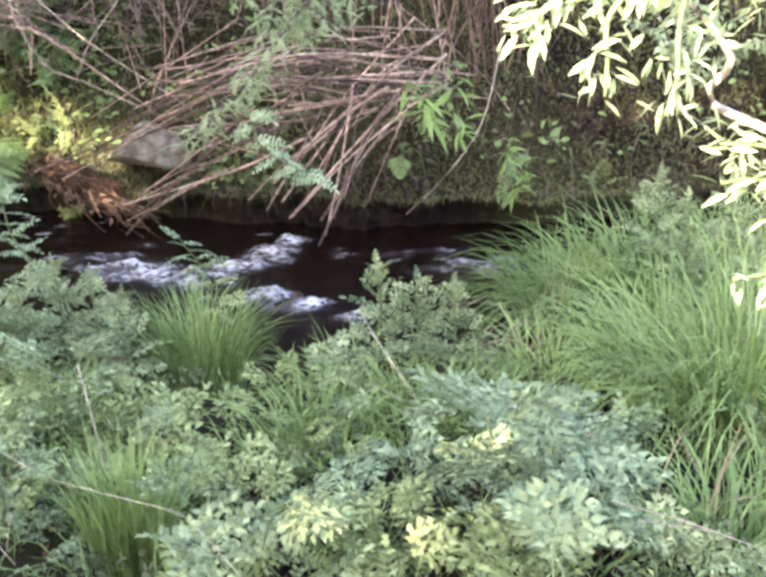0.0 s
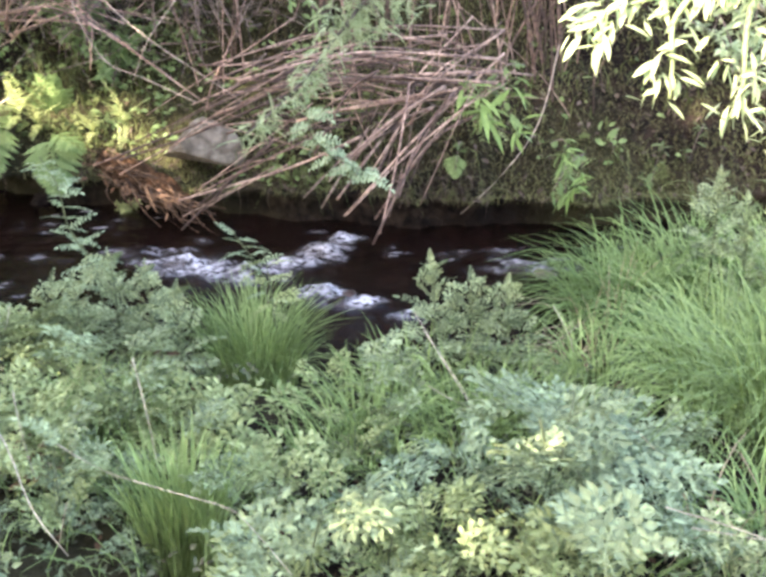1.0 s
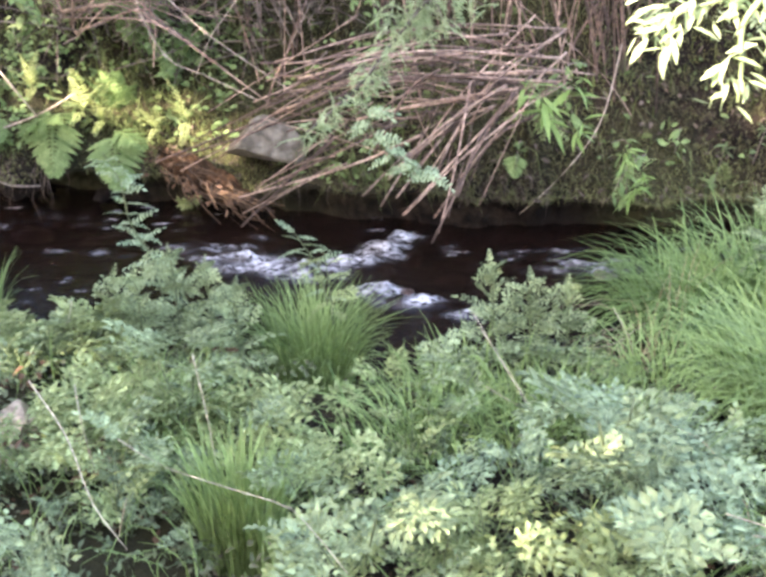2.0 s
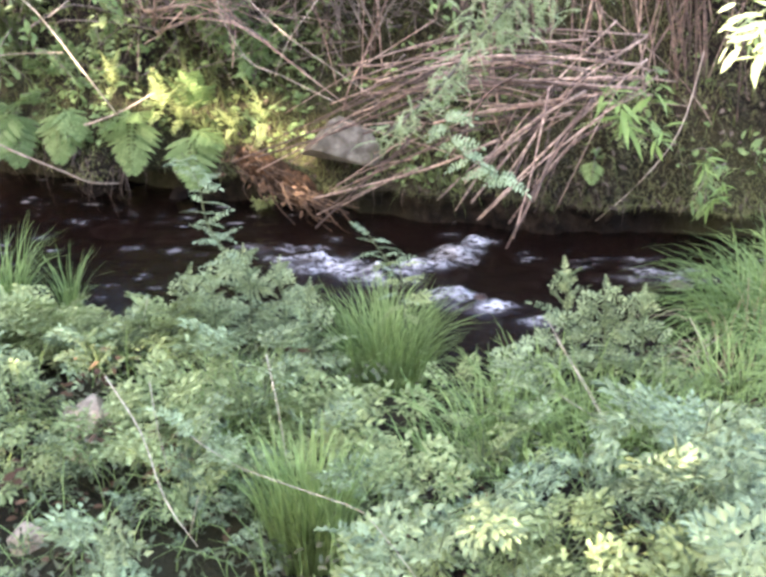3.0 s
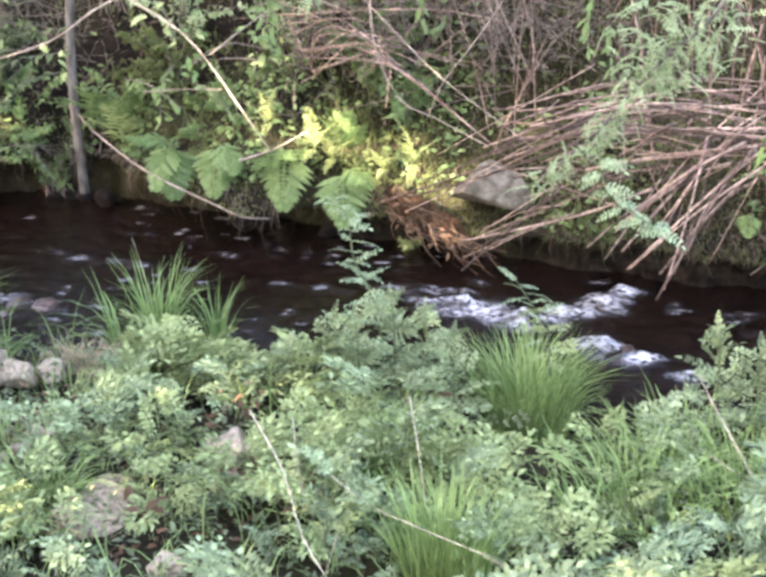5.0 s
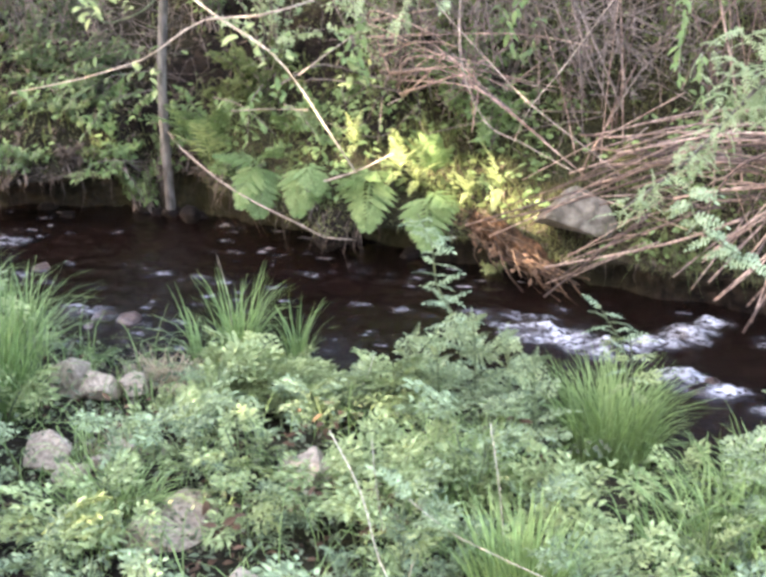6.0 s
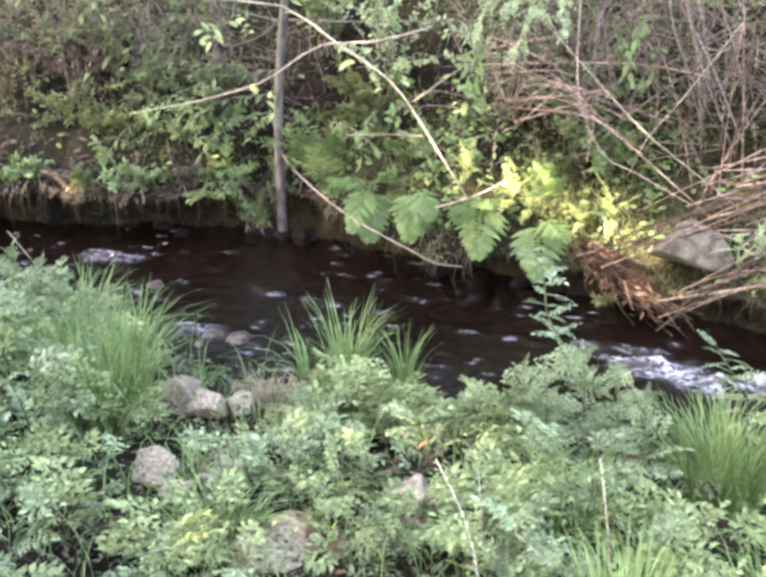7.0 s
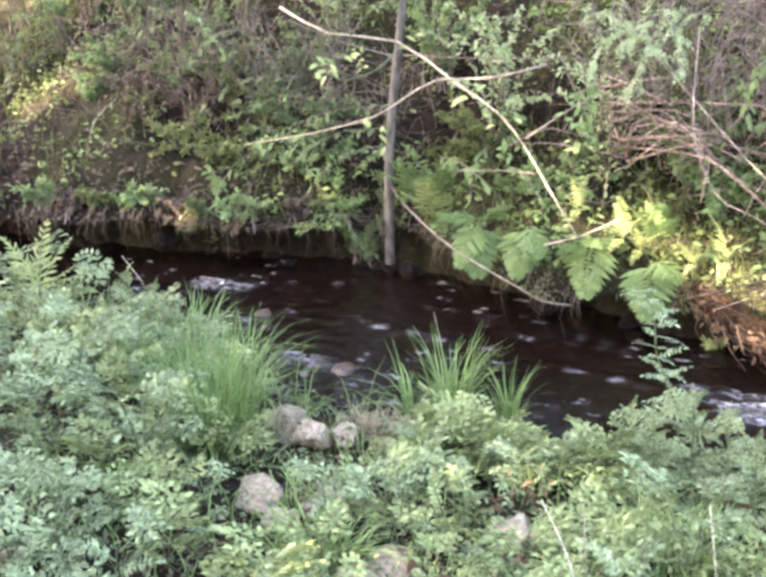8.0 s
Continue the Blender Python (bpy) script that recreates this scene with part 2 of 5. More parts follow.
def near_edge(x):
    e = float(np.interp(x, [-6, -3.3, -2.45, -2.2, -1.85, -1.15, -0.6, -0.2, 0.3, 0.7, 1.3, 4],
                        [3.6, 3.46, 3.27, 3.12, 3.03, 3.06, 3.0, 2.9, 3.0, 3.2, 3.3, 3.4]))
    return e - 0.17 + 0.10 * smooth(-1.35, -1.6, x) + 0.05 * noise.noise((x * 2.3, 0.3, 5.0))


def far_edge(x):
    e = float(np.interp(x, [-6, -4.2, -3.2, -2.5, -2.0, -1.65, -1.2, -0.9, -0.46, -0.2, 0.4, 1.0, 4],
                        [3.95, 4.0, 4.2, 4.33, 4.24, 4.16, 4.0, 3.97, 3.9, 3.82, 3.85, 3.9, 4.1]))
    return e + 0.05 * noise.noise((x * 3.1, 7.3, 1.0)) + 0.035 * noise.noise((x * 9.1, 2.3, 1.0)) + 0.02 * noise.noise((x * 23, 5.3, 1.0))


def cut(x):
    """Where the stream has cut in under the far bank."""
    return 0.5 * (1 - smooth(-1.7, -1.3, x))


def ground_z(x, y):
    rough = 0.05 * noise.fractal((x * 1.7, y * 1.7, 0.5), 1.0, 2.0, 4) + 0.012 * noise.noise((x * 13, y * 13, 2.0))
    a, b = near_edge(x), far_edge(x)
    if y < a:
        d = a - y
        return -0.14 + 0.2 * smooth(-0.03, 0.12, d) + 0.1 * smooth(0.1, 1.2, d) + rough * smooth(0.02, 0.5, d)
    if y > b:
        d = y - b
        return (-0.14 + (0.24 + 0.16 * cut(x)) * smooth(-0.02, 0.05, d) + (0.30 - 0.16 * cut(x)) * smooth(0.05, 0.38, d) + 0.42 * smooth(0.3, 1.0, d)
                + 0.5 * smooth(0.9, 2.2, d) + 0.5 * smooth(2, 6, d) + (0.6 + 0.8 * smooth(0.1, 0.5, d)) * rough
                + smooth(0.0, 0.2, d) * (0.05 * noise.noise((x * 6, y * 6, 4.0)) + 0.025 * noise.noise((x * 17, y * 17, 1.0))))
    return -0.14 + 0.02 * noise.noise((x * 6, y * 6, 9.0))


def steps_of(lo, hi, fine, far):
    """Even fine steps from lo to hi, growing outwards to the horizon."""
    mid = list(np.arange(lo, hi + 1e-6, fine))
    left, right, s = [], [], fine
    a, b = lo, hi
    while b < far:
        s *= 1.35
        a, b = a - s, b + s
        left.insert(0, a)
        right.append(b)
    return left + mid + right


def lip(x, y):
    """How far the undercut far bank leans out over the water at (x, y)."""
    d = y - far_edge(x)
    k = (0.1 + 0.64 * cut(x) * (1 - math.exp(-((x + 2.47) / 0.3) ** 2))) * (0.85 + 0.45 * noise.noise((x * 2.2, 3.0, 0.0)) + .3 * noise.noise((x * 7.2, 1.0, 0.0)))
    return k * smooth(0.03 + 0.02 * cut(x), 0.055 + 0.02 * cut(x), d) * (1 - smooth(0.2, 0.9, d))


xs, ys = steps_of(-5.2, 2.2, 0.035, 400), steps_of(1.0, 5.9, 0.022, 400)
g = Geo()
g.v = [(x, y - lip(x, y), ground_z(x, y)) for y in ys for x in xs]
nx = len(xs)
g.f = [(j * nx + i, j * nx + i + 1, (j + 1) * nx + i + 1, (j + 1) * nx + i) for j in range(len(ys) - 1) for i in range(nx - 1)]
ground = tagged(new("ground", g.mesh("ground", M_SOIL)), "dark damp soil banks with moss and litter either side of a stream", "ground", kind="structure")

# The stream: ripples drawn out along the flow, with broken white water over the riffles.
RIFFLES = [(-0.78, 3.52, 0.17, 0.07, 1.0), (-0.60, 3.46, 0.13, 0.06, 1.1), (-0.44, 3.53, 0.09, 0.05, 0.9), (-0.36, 3.62, 0.08, 0.06, 1.0), (-0.29, 3.73, 0.07, 0.035, 0.8),
           (-0.34, 3.33, 0.08, 0.05, 1.0), (-0.23, 3.27, 0.10, 0.035, 0.9), (-0.08, 3.2, 0.07, 0.03, 0.7), (0.30, 3.53, 0.20, 0.07, 0.45), (0.2, 3.62, 0.25, 0.03, 0.35), (-0.95, 3.60, 0.10, 0.03, 0.7),
           (-3.02, 3.83, 0.15, 0.07, 0.62), (-2.29, 3.31, 0.16, 0.05, 0.62), (-2.1, 3.68, 0.30, 0.03, 0.3), (-1.3, 3.6, 0.3, 0.03, 0.26),
           (-2.75, 3.55, 0.25, 0.04, 0.3), (-1.6, 3.82, 0.25, 0.03, 0.26), (-0.95, 3.64, 0.22, 0.04, 0.4)]


def riffle(x, y):
    return max(a * math.exp(-((x - u) / su) ** 2 - ((y - w) / sw) ** 2) for u, w, su, sw, a in RIFFLES)


wx, wy = steps_of(-5.2, 2.2, 0.016, 300), list(np.arange(2.55, 4.75, 0.014))
g, foam = Geo(), []
for y in wy:
    for x in wx:
        r = riffle(x, y) if -3.9 < x < 1.4 else 0.0
        warp = 0.06 * noise.noise((x * 3, y * 3, 4.0))
        n1 = noise.noise((x * 4.2, (y + warp) * 15, 1.0))
        n2 = noise.noise((x * 11, (y + warp) * 30, 3.0))
        n3 = noise.noise((x * 9, (y + warp) * 19, 5.0))
        z = 0.003 * n1 + 0.003 * n2 + 0.0035 * n3 + 0.003 * noise.noise((x * 20, y * 31, 7.0)) + r * (0.03 + 0.034 * noise.noise((x * 13, y * 20, 6.0)) + 0.018 * noise.noise((x * 30, y * 40, 8.0)))
        g.v.append((x, y, z))
        # Small white flecks, mixed into the foam as painted glints on the ripples.
        glint_fleck = max(0.0, noise.noise((x * 11, (y + warp) * 58, 12.0)) - .36) * 2.4 * smooth(0, .3, noise.noise((x * 2.3, y * 4, 14.0)) + (.12 if x < -.9 else -.1)) if -3.6 < x < 1 else 0.0
        foam.append(glint_fleck + max(0.0, 2.2 * r * (0.62 + 1.1 * noise.noise((x * 12, (y + warp) * 24, 2.0)) + 0.6 * n2) - 0.3))
nx = len(wx)
g.f = [(j * nx + i, j * nx + i + 1, (j + 1) * nx + i + 1, (j + 1) * nx + i) for j in range(len(wy) - 1) for i in range(nx - 1)]
water = tagged(new("water", g.mesh("water", M_WATER)), "shallow dark brown stream with white riffles over stones", "stream", kind="structure")
water.data.attributes.new("foam", "FLOAT", "POINT").data.foreach_set("value", foam)
water.visible_shadow = False


# ---------------------------------------------------------------- stones
def stone(name, at, size, label, seed, material=None, squash=0.7, turn=0):
    bm = bmesh.new()
    bmesh.ops.create_icosphere(bm, subdivisions=4 if material is not M_WET_SHADED else 3, radius=1)
    r = random.Random(seed)
    planes = [(Vector((r.gauss(0, 1), r.gauss(0, 1), r.gauss(0, 1))).normalized(), r.uniform(.62, .9)) for i in range(8)]
    for v in bm.verts:
        p = v.co.copy()
        k = 1 + 0.22 * noise.noise(p * 1.1 + Vector((seed, 0, 0))) + 0.09 * noise.noise(p * 3 + Vector((0, seed, 0))) + 0.02 * noise.noise(p * 9)
        p *= k
        for n, c in planes:
            over = p.dot(n) - c
            if over > 0:
                p -= n * (over * 0.85)
        v.co = Vector((p.x, p.y, p.z * squash)) * size
    me = bpy.data.meshes.new(name)
    bm.to_mesh(me)
    bm.free()
    me.polygons.foreach_set("use_smooth", [True] * len(me.polygons))
    me.materials.append(material or M_STONE)
    ob = new(name, me)
    ob.matrix_basis = pose(at[0], at[1], at[2], 0, 0, turn)
    return tagged(ob, label, "stone")




def crag(name, at, size, label, seed, material, turn=0):
    """An angular rock with a few broken faces and blunt edges."""
    r, bm = random.Random(seed), bmesh.new()
    for i in range(13):
        v = Vector((r.gauss(0, 1), r.gauss(0, 1), r.gauss(0, 1))).normalized() * r.uniform(.85, 1.05)
        bm.verts.new((v.x * size[0], v.y * size[1], v.z * size[2]))
    hull = bmesh.ops.convex_hull(bm, input=bm.verts)
    bmesh.ops.delete(bm, geom=[e for e in hull["geom_interior"] if isinstance(e, bmesh.types.BMVert)], context="VERTS")
    bmesh.ops.bevel(bm, geom=bm.edges[:], offset=min(size) * .07, segments=2, affect="EDGES", profile=.6)
    bmesh.ops.triangulate(bm, faces=bm.faces[:])
    bmesh.ops.subdivide_edges(bm, edges=bm.edges[:], cuts=2, use_grid_fill=True)
    for v in bm.verts:
        v.co *= 1 + .03 * noise.noise(v.co * (9 / max(size) * .15) + Vector((seed, 0, 0))) + .015 * noise.noise(v.co * 60)
    me = bpy.data.meshes.new(name)
    bm.to_mesh(me)
    bm.free()
    me.materials.append(material)
    ob = new(name, me)
    ob.matrix_basis = pose(at[0], at[1], at[2], 0, 0, turn)
    return tagged(ob, label, "stone")


crag("boulder", (-0.785, 4.0, 0.21), (.155, .13, .12), "flat-faced grey boulder set in the mossy bank", 5, M_BOULDER, 15)
for i, (p, s) in enumerate([((-1.95, 2.69, 0.11), .08), ((-1.855, 2.69, 0.11), .074), ((-1.77, 2.71, 0.11), .056), ((-1.76, 2.275, 0.14), .085),
                            ((-1.33, 2.08, 0.12), .14), ((-1.59, 2.35, 0.13), .05), ((-1.61, 2.29, 0.13), .045), ((-1.13, 2.39, 0.12), .075),
                            ((-1.25, 2.03, 0.07), .08), ((-1.11, 2.36, 0.15), .07), ((-2.07, 1.75, 0.18), .07), ((-1.39, 2.10, 0.07), .07), ((-1.66, 2.23, 0.12), .05), ((-1.07, 2.39, 0.13), .06), ((-1.05, 2.23, 0.14), .055), ((-1.04, 1.87, 0.18), .05), ((-1.28, 2.29, 0.12), .035), ((-1.65, 2.40, 0.10), .04)]):
    crag("stone", p, (s * rnd(.95, 1.2), s * rnd(.85, 1.1), s * rnd(.65, .85)), "blunt-edged pale grey-brown stone among herbs on the bank", 40 + i, M_STONE, i * 47)
for i in range(16):
    x = rnd(-1.95, -1.45)
    y = near_edge(x) - rnd(.02, .2)
    crag("pebble", (x, y, max(ground_z(x, y), 0) + .008), (rnd(.018, .036), rnd(.016, .03), rnd(.012, .022)), "small pale pebble on the stony edge of the stream", 90 + i, M_STONE, i * 71)
for i in range(60):
    x = rnd(-3.4, 0.9)
    y = near_edge(x) + rnd(0.02, 0.8) * (far_edge(x) - near_edge(x))
    if i < 14:
        u = RIFFLES[i]
        x, y = u[0] + rnd(-.06, .06), u[1] + rnd(-.03, .03)
    s = rnd(0.03, 0.08)
    stone("stream_stone", (x, y, -0.12), s, "wet brown stone under the shallow water", 100 + i * 1.3, M_BED, 0.6, i * 31)


# The last five lie under the far bank and take the shade-darkened stone.
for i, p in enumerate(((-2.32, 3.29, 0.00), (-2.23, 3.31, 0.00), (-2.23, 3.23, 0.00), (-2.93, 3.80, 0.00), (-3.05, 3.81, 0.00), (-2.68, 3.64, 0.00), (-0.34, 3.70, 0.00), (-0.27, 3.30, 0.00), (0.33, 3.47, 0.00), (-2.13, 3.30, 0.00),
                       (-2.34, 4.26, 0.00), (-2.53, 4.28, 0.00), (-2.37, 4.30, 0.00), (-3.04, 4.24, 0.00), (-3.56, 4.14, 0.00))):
    stone("wet_stone", (p[0], p[1], -.01), rnd(.03, .055), "wet brown stone breaking the surface of the stream", 300 + 2.1 * i, M_BED if i < 10 else M_WET_SHADED, .6, i * 40)


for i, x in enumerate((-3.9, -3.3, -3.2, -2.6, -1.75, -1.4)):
    stone("wet_stone", (x, far_edge(x) - rnd(.0, .07), rnd(-.03, .0)), rnd(.03, .075), "wet stone at the foot of the far bank, coloured dark for shade", 500 + 1.7 * i, M_WET_SHADED, rnd(.5, .8), i * 53)


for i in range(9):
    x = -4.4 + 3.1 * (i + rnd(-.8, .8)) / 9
    stone("bank_stone", (x, far_edge(x) + rnd(-.13, .0), rnd(-.02, .10)), rnd(.03, .075), "earthy stone in the foot of the far bank, coloured dark for shade", 560 + 1.9 * i, M_WET_SHADED, rnd(.45, .9), i * 67)


# ---------------------------------------------------------------- leaves and herbs
def pinnate(name, material, pairs, length, leaflet, width, seed, arch=0.5, taper=0.5, stalk=0.25, cut_edge=False):
    """A compound leaf along +y: a thin rib with paired leaflets and one at the tip."""
    r, g = random.Random(seed), Geo()
    def at(k):
        return Vector((0.0, length * k * (1 - 0.25 * arch * k), length * arch * (0.55 * k - 0.75 * k * k)))
    g.tube([at(i / 6) for i in range(7)], 0.0016, 0.0007, 3)
    for i in range(pairs):
        k = stalk + (1 - stalk) * i / pairs
        s = (1 - taper * k) * (0.75 + 0.5 * min(1, 2.2 * k)) * r.uniform(0.85, 1.15)
        for e in (-1, 1):
            d = Vector((e, 0.35 + r.uniform(-.15, .25), r.uniform(-.2, .25)))
            up = (r.uniform(-.4, .4), r.uniform(-.4, .4), 1)
            if cut_edge:
                g.lobed(at(k + r.uniform(-.02, .02)), d, up, leaflet * s, width * s)
            else:
                g.leaf(at(k + r.uniform(-.02, .02)), d, up, leaflet * s, width * s, 0.15, r.uniform(0.0, 0.3))
    (g.lobed if cut_edge else g.leaf)(at(1), at(1) - at(0.9), (0, 0, 1), leaflet, width)
    return g.mesh(name, material)


def plume(name, material, pairs, length, width, leaflet, seed, arch=0.5):
    """A finely divided leaf along +y: side ribs that shorten to the tip, each with spaced pairs of small leaflets."""
    r, g = random.Random(seed), Geo()
    def at(k):
        return Vector((0.02 * math.sin(3 * k + seed), length * k * (1 - 0.2 * arch * k), length * arch * (0.6 * k - 0.75 * k * k)))
    g.tube([at(i / 5) for i in range(6)], 0.0014, 0.0006, 3)
    for i in range(pairs):
        k = 0.30 + 0.66 * i / pairs
        w = (width * (1 - i / pairs) ** 0.85 + leaflet * .5) * r.uniform(.82, 1.12)
        for e in (-1, 1):
            d = Vector((e, 0.62 + r.uniform(-.15, .2), r.uniform(-.3, .2))).normalized()
            p0 = at(k + .02 * e + r.uniform(-.015, .015))
            n = max(1, round(w / (leaflet * 1.22)))
            g.tube([p0, p0 + d * w], .0007, .0004, 3)
            for j in range(n):
                p, s = p0 + d * (w * (j + .45) / n), leaflet * r.uniform(.75, 1.15) * (1 - .3 * j / n)
                for f in (-1, 1):
                    out = Vector((-d.y * f, d.x * f, r.uniform(-.35, .35)))
                    g.leaflet(p, out + d * .75, (r.uniform(-.5, .5), r.uniform(-.5, .5), 1), s, s * .52)
            g.leaflet(p0 + d * w * .95, d, (r.uniform(-.4, .4), r.uniform(-.4, .4), 1), leaflet * 1.1, leaflet * .62)
    for f in (-.7, 0, .7):
        g.leaflet(at(.97), Vector((f, 1, -.2)), (0, 0, 1), leaflet * 1.1, leaflet * .6)
    return g.mesh(name, material)


def herb(label, material, fronds, height, spread, seed, count):
    """A leafy herb: a few green stems and compound leaves set round them."""
    r = random.Random(seed)
    root = new("leafy_herb")
    g = Geo()
    tips = []
    for i in range(r.randint(2, 3)):
        az, h = r.uniform(0, 6.28), height * r.uniform(0.7, 1.1)
        top = Vector((math.cos(az) * spread * 0.5, math.sin(az) * spread * 0.5, h))
        line = curve([(0, 0, -0.03), (top.x * 0.3, top.y * 0.3, h * 0.5), top], 6)
        g.tube(line, 0.003, 0.0014, 4)
        tips.append(line)
    part("stem", g, M_STEM, root)
    for i in range(count):
        line = r.choice(tips)
        k = 0.25 + 0.75 * (i + 1) / count
        p = line[min(int(k * len(line)), len(line) - 1)]
        part("leaf", r.choice(fronds), None, root, m=pose(p.x, p.y, p.z, r.uniform(12, 62) * (1.45 - k), r.uniform(-25, 25), r.uniform(0, 360)))
    return tagged(root, label, "herb", "herbs on the near bank")


def fronds(name, material, seed):
    """Seven leaf shapes of one kind of herb: finely divided ones and ones with fewer, cut leaflets."""
    fine = [plume(name, material, 5 + i % 2, 0.105 + 0.014 * i, 0.042 + .006 * i, 0.0195 + .0014 * i, seed + i) for i in range(3)]
    cut_leaf = [pinnate(name, material, 6 + i % 3, 0.11 + .012 * i, 0.030 + .002 * (i % 2), 0.019, seed + 10 + i, .55, .62, .22, True) for i in range(3)]
    return [fine[0], cut_leaf[0], fine[1], cut_leaf[1], fine[2], cut_leaf[2], pinnate(name, material, 7, 0.12, 0.018, 0.0095, seed + 20)]


FRONDS, FRONDS_Y, FRONDS_B = fronds("herb leaf", M_HERB, 20), fronds("young leaf", M_HERB_Y, 45), fronds("bloomy leaf", M_HERB_B, 64)
HERBS = {
    "green": [herb("blue-green leafy herb with feathered leaves on the damp bank", M_HERB, FRONDS, h, 0.10, 80 + i, 9) for i, h in enumerate((0.14, 0.18, 0.22, 0.26))],
    "bloomy": [herb("greyish green leafy herb with feathered leaves on the damp bank", M_HERB_B, FRONDS_B, h, 0.10, 90 + i, 10) for i, h in enumerate((0.14, 0.19))],
    "young": [herb("bright yellow-green young herb with feathered leaves", M_HERB_Y, FRONDS_Y, h, 0.09, 95 + i, 9) for i, h in enumerate((0.14, 0.19))],
}
USED = set()
LOW = ((-1.70, 2.52, .16), (-1.58, 2.52, .12), (-1.64, 2.62, .14), (-1.60, 2.80, .14), (-1.60, 1.93, .12), (-1.11, 1.72, .10), (-1.22, 1.92, .14), (-1.18, 2.43, .08), (-1.66, 2.12, .10))   # stony spots where herbs stay small


def plant(kind, x, y, scale, tilt=8):
    """Sets one herb on the bank; the first of each pattern is moved, later ones are copies."""
    ob = RNG.choice(HERBS[kind])
    if any((x - a) ** 2 + (y - b) ** 2 < c * c for a, b, c in LOW):
        scale *= .5
    m = pose(x, y, max(ground_z(x, y), 0.0) - 0.005, rnd(-tilt, tilt), rnd(-tilt, tilt), rnd(0, 360)) @ Matrix.Scale(scale, 4)
    if ob.name in USED:
        return copy_thing(ob, m)
    USED.add(ob.name)
    ob.matrix_basis = m
    return ob


# ---------------------------------------------------------------- grass
def tuft(at, count, height, radius, label, material, seed, lean=0.5, droop=0.7, width=0.0053):
    r, bunches, root = random.Random(seed), [Geo() for i in range(8)], new("grass_tuft")
    for i in range(round(count * 1.45)):
        a, d = r.uniform(0, 6.283), radius * math.sqrt(r.random())
        az = a + r.uniform(-0.9, 0.9)
        h = height * r.uniform(0.5, 1.15)
        bunches[int(a / 6.2832 * 8) % 8].blade((d * math.cos(a), d * math.sin(a), -0.03), az, h, lean * r.uniform(0.1, 1.0) * (0.4 + d / radius), width * r.uniform(0.6, 1.2), droop * r.uniform(0.1, 1.2))
    for g in bunches:
        if g.v:
            tagged(part("foliage", g, material, root), kind="stuff")
    root.location = (at[0], at[1], max(ground_z(at[0], at[1]), 0.0))
    return tagged(root, label, "grass", "grass tufts by the stream")


G_BRIGHT = "fresh green grass tuft with fine arching blades"
G_DEEP = "deep green grass tuft leaning over the stream edge"
TUFTS = [  # place, blades, height, radius, deep, lean, droop
    ((-0.475, 2.84, 0.10), 520, .275, .11, 0, .3, .42), ((-1.63, 3.10, 0.05), 105, .30, .05, 1, .22, .55), ((-1.73, 3.04, 0.05), 26, .27, .03, 1, .35, 1.3),
    ((-1.46, 3.14, 0.05), 50, .22, .03, 1, .3, .4), ((0.60, 3.13, 0.10), 300, .36, .14, 1, .7, 1.0), ((0.48, 3.17, 0.08), 200, .30, .09, 1, .8, 1.0),
    ((0.77, 3.25, 0.10), 190, .38, .14, 1, .7, .9), ((0.98, 3.24, 0.10), 190, .38, .14, 0, .6, .8), ((0.63, 2.64, 0.12), 190, .32, .12, 0, .65, .8),
    ((0.76, 2.36, 0.15), 200, .42, .11, 0, .5, .8), ((0.85, 2.47, 0.15), 220, .50, .13, 0, .45, .7), ((0.70, 2.55, 0.13), 170, .42, .12, 0, .7, .8),
    ((0.41, 2.70, 0.10), 90, .24, .10, 0, .8, .9), ((0.22, 2.52, 0.12), 110, .22, .10, 0, .6, .7), ((-0.49, 1.94, 0.20), 340, .28, .08, 0, .14, .28),
    ((-0.29, 2.33, 0.16), 45, .22, .09, 1, .9, 1.2), ((0.09, 2.43, 0.14), 45, .2, .08, 1, .9, 1.1), ((-0.79, 2.43, 0.16), 50, .24, .09, 0, .5, .6),
    ((-0.13, 2.55, 0.12), 70, .2, .09, 0, .6, .6), ((-2.07, 2.52, 0.12), 200, .34, .11, 1, .35, .5), ((-2.62, 3.06, 0.08), 45, .26, .12, 1, .4, .6),
    ((-2.24, 2.84, 0.10), 90, .28, .09, 1, .4, .6), ((-1.69, 2.34, 0.14), 40, .15, .05, 0, .5, .6),
    ((-0.71, 2.37, 0.16), 60, .26, .08, 0, .4, .5), ((0.64, 1.86, 0.20), 170, .30, .14, 1, 1.3, 1.3),
    ((-1.45, 2.05, 0.18), 120, .2, .1, 0, .6, .8), ((-0.16, 2.38, 0.15), 90, .26, .12, 0, .5, .6), ((0.07, 2.50, 0.15), 110, .26, .12, 0, .6, .7), ((-0.08, 2.63, 0.12), 70, .22, .1, 0, .5, .6),
    ((-0.81, 2.35, 0.15), 70, .22, .1, 0, .4, .5), ((-2.71, 2.88, 0.10), 60, .28, .11, 1, .4, .6), ((-2.41, 2.72, 0.12), 110, .28, .1, 1, .4, .6), ((-2.62, 3.15, 0.08), 40, .26, .1, 1, .5, .6),
]
for i, (p, n, h, rad, deep, le, dr) in enumerate(TUFTS):
    tuft(p, n, h, rad, G_DEEP if deep else G_BRIGHT, M_GRASS_D if deep else M_GRASS, 300 + i, le, dr)

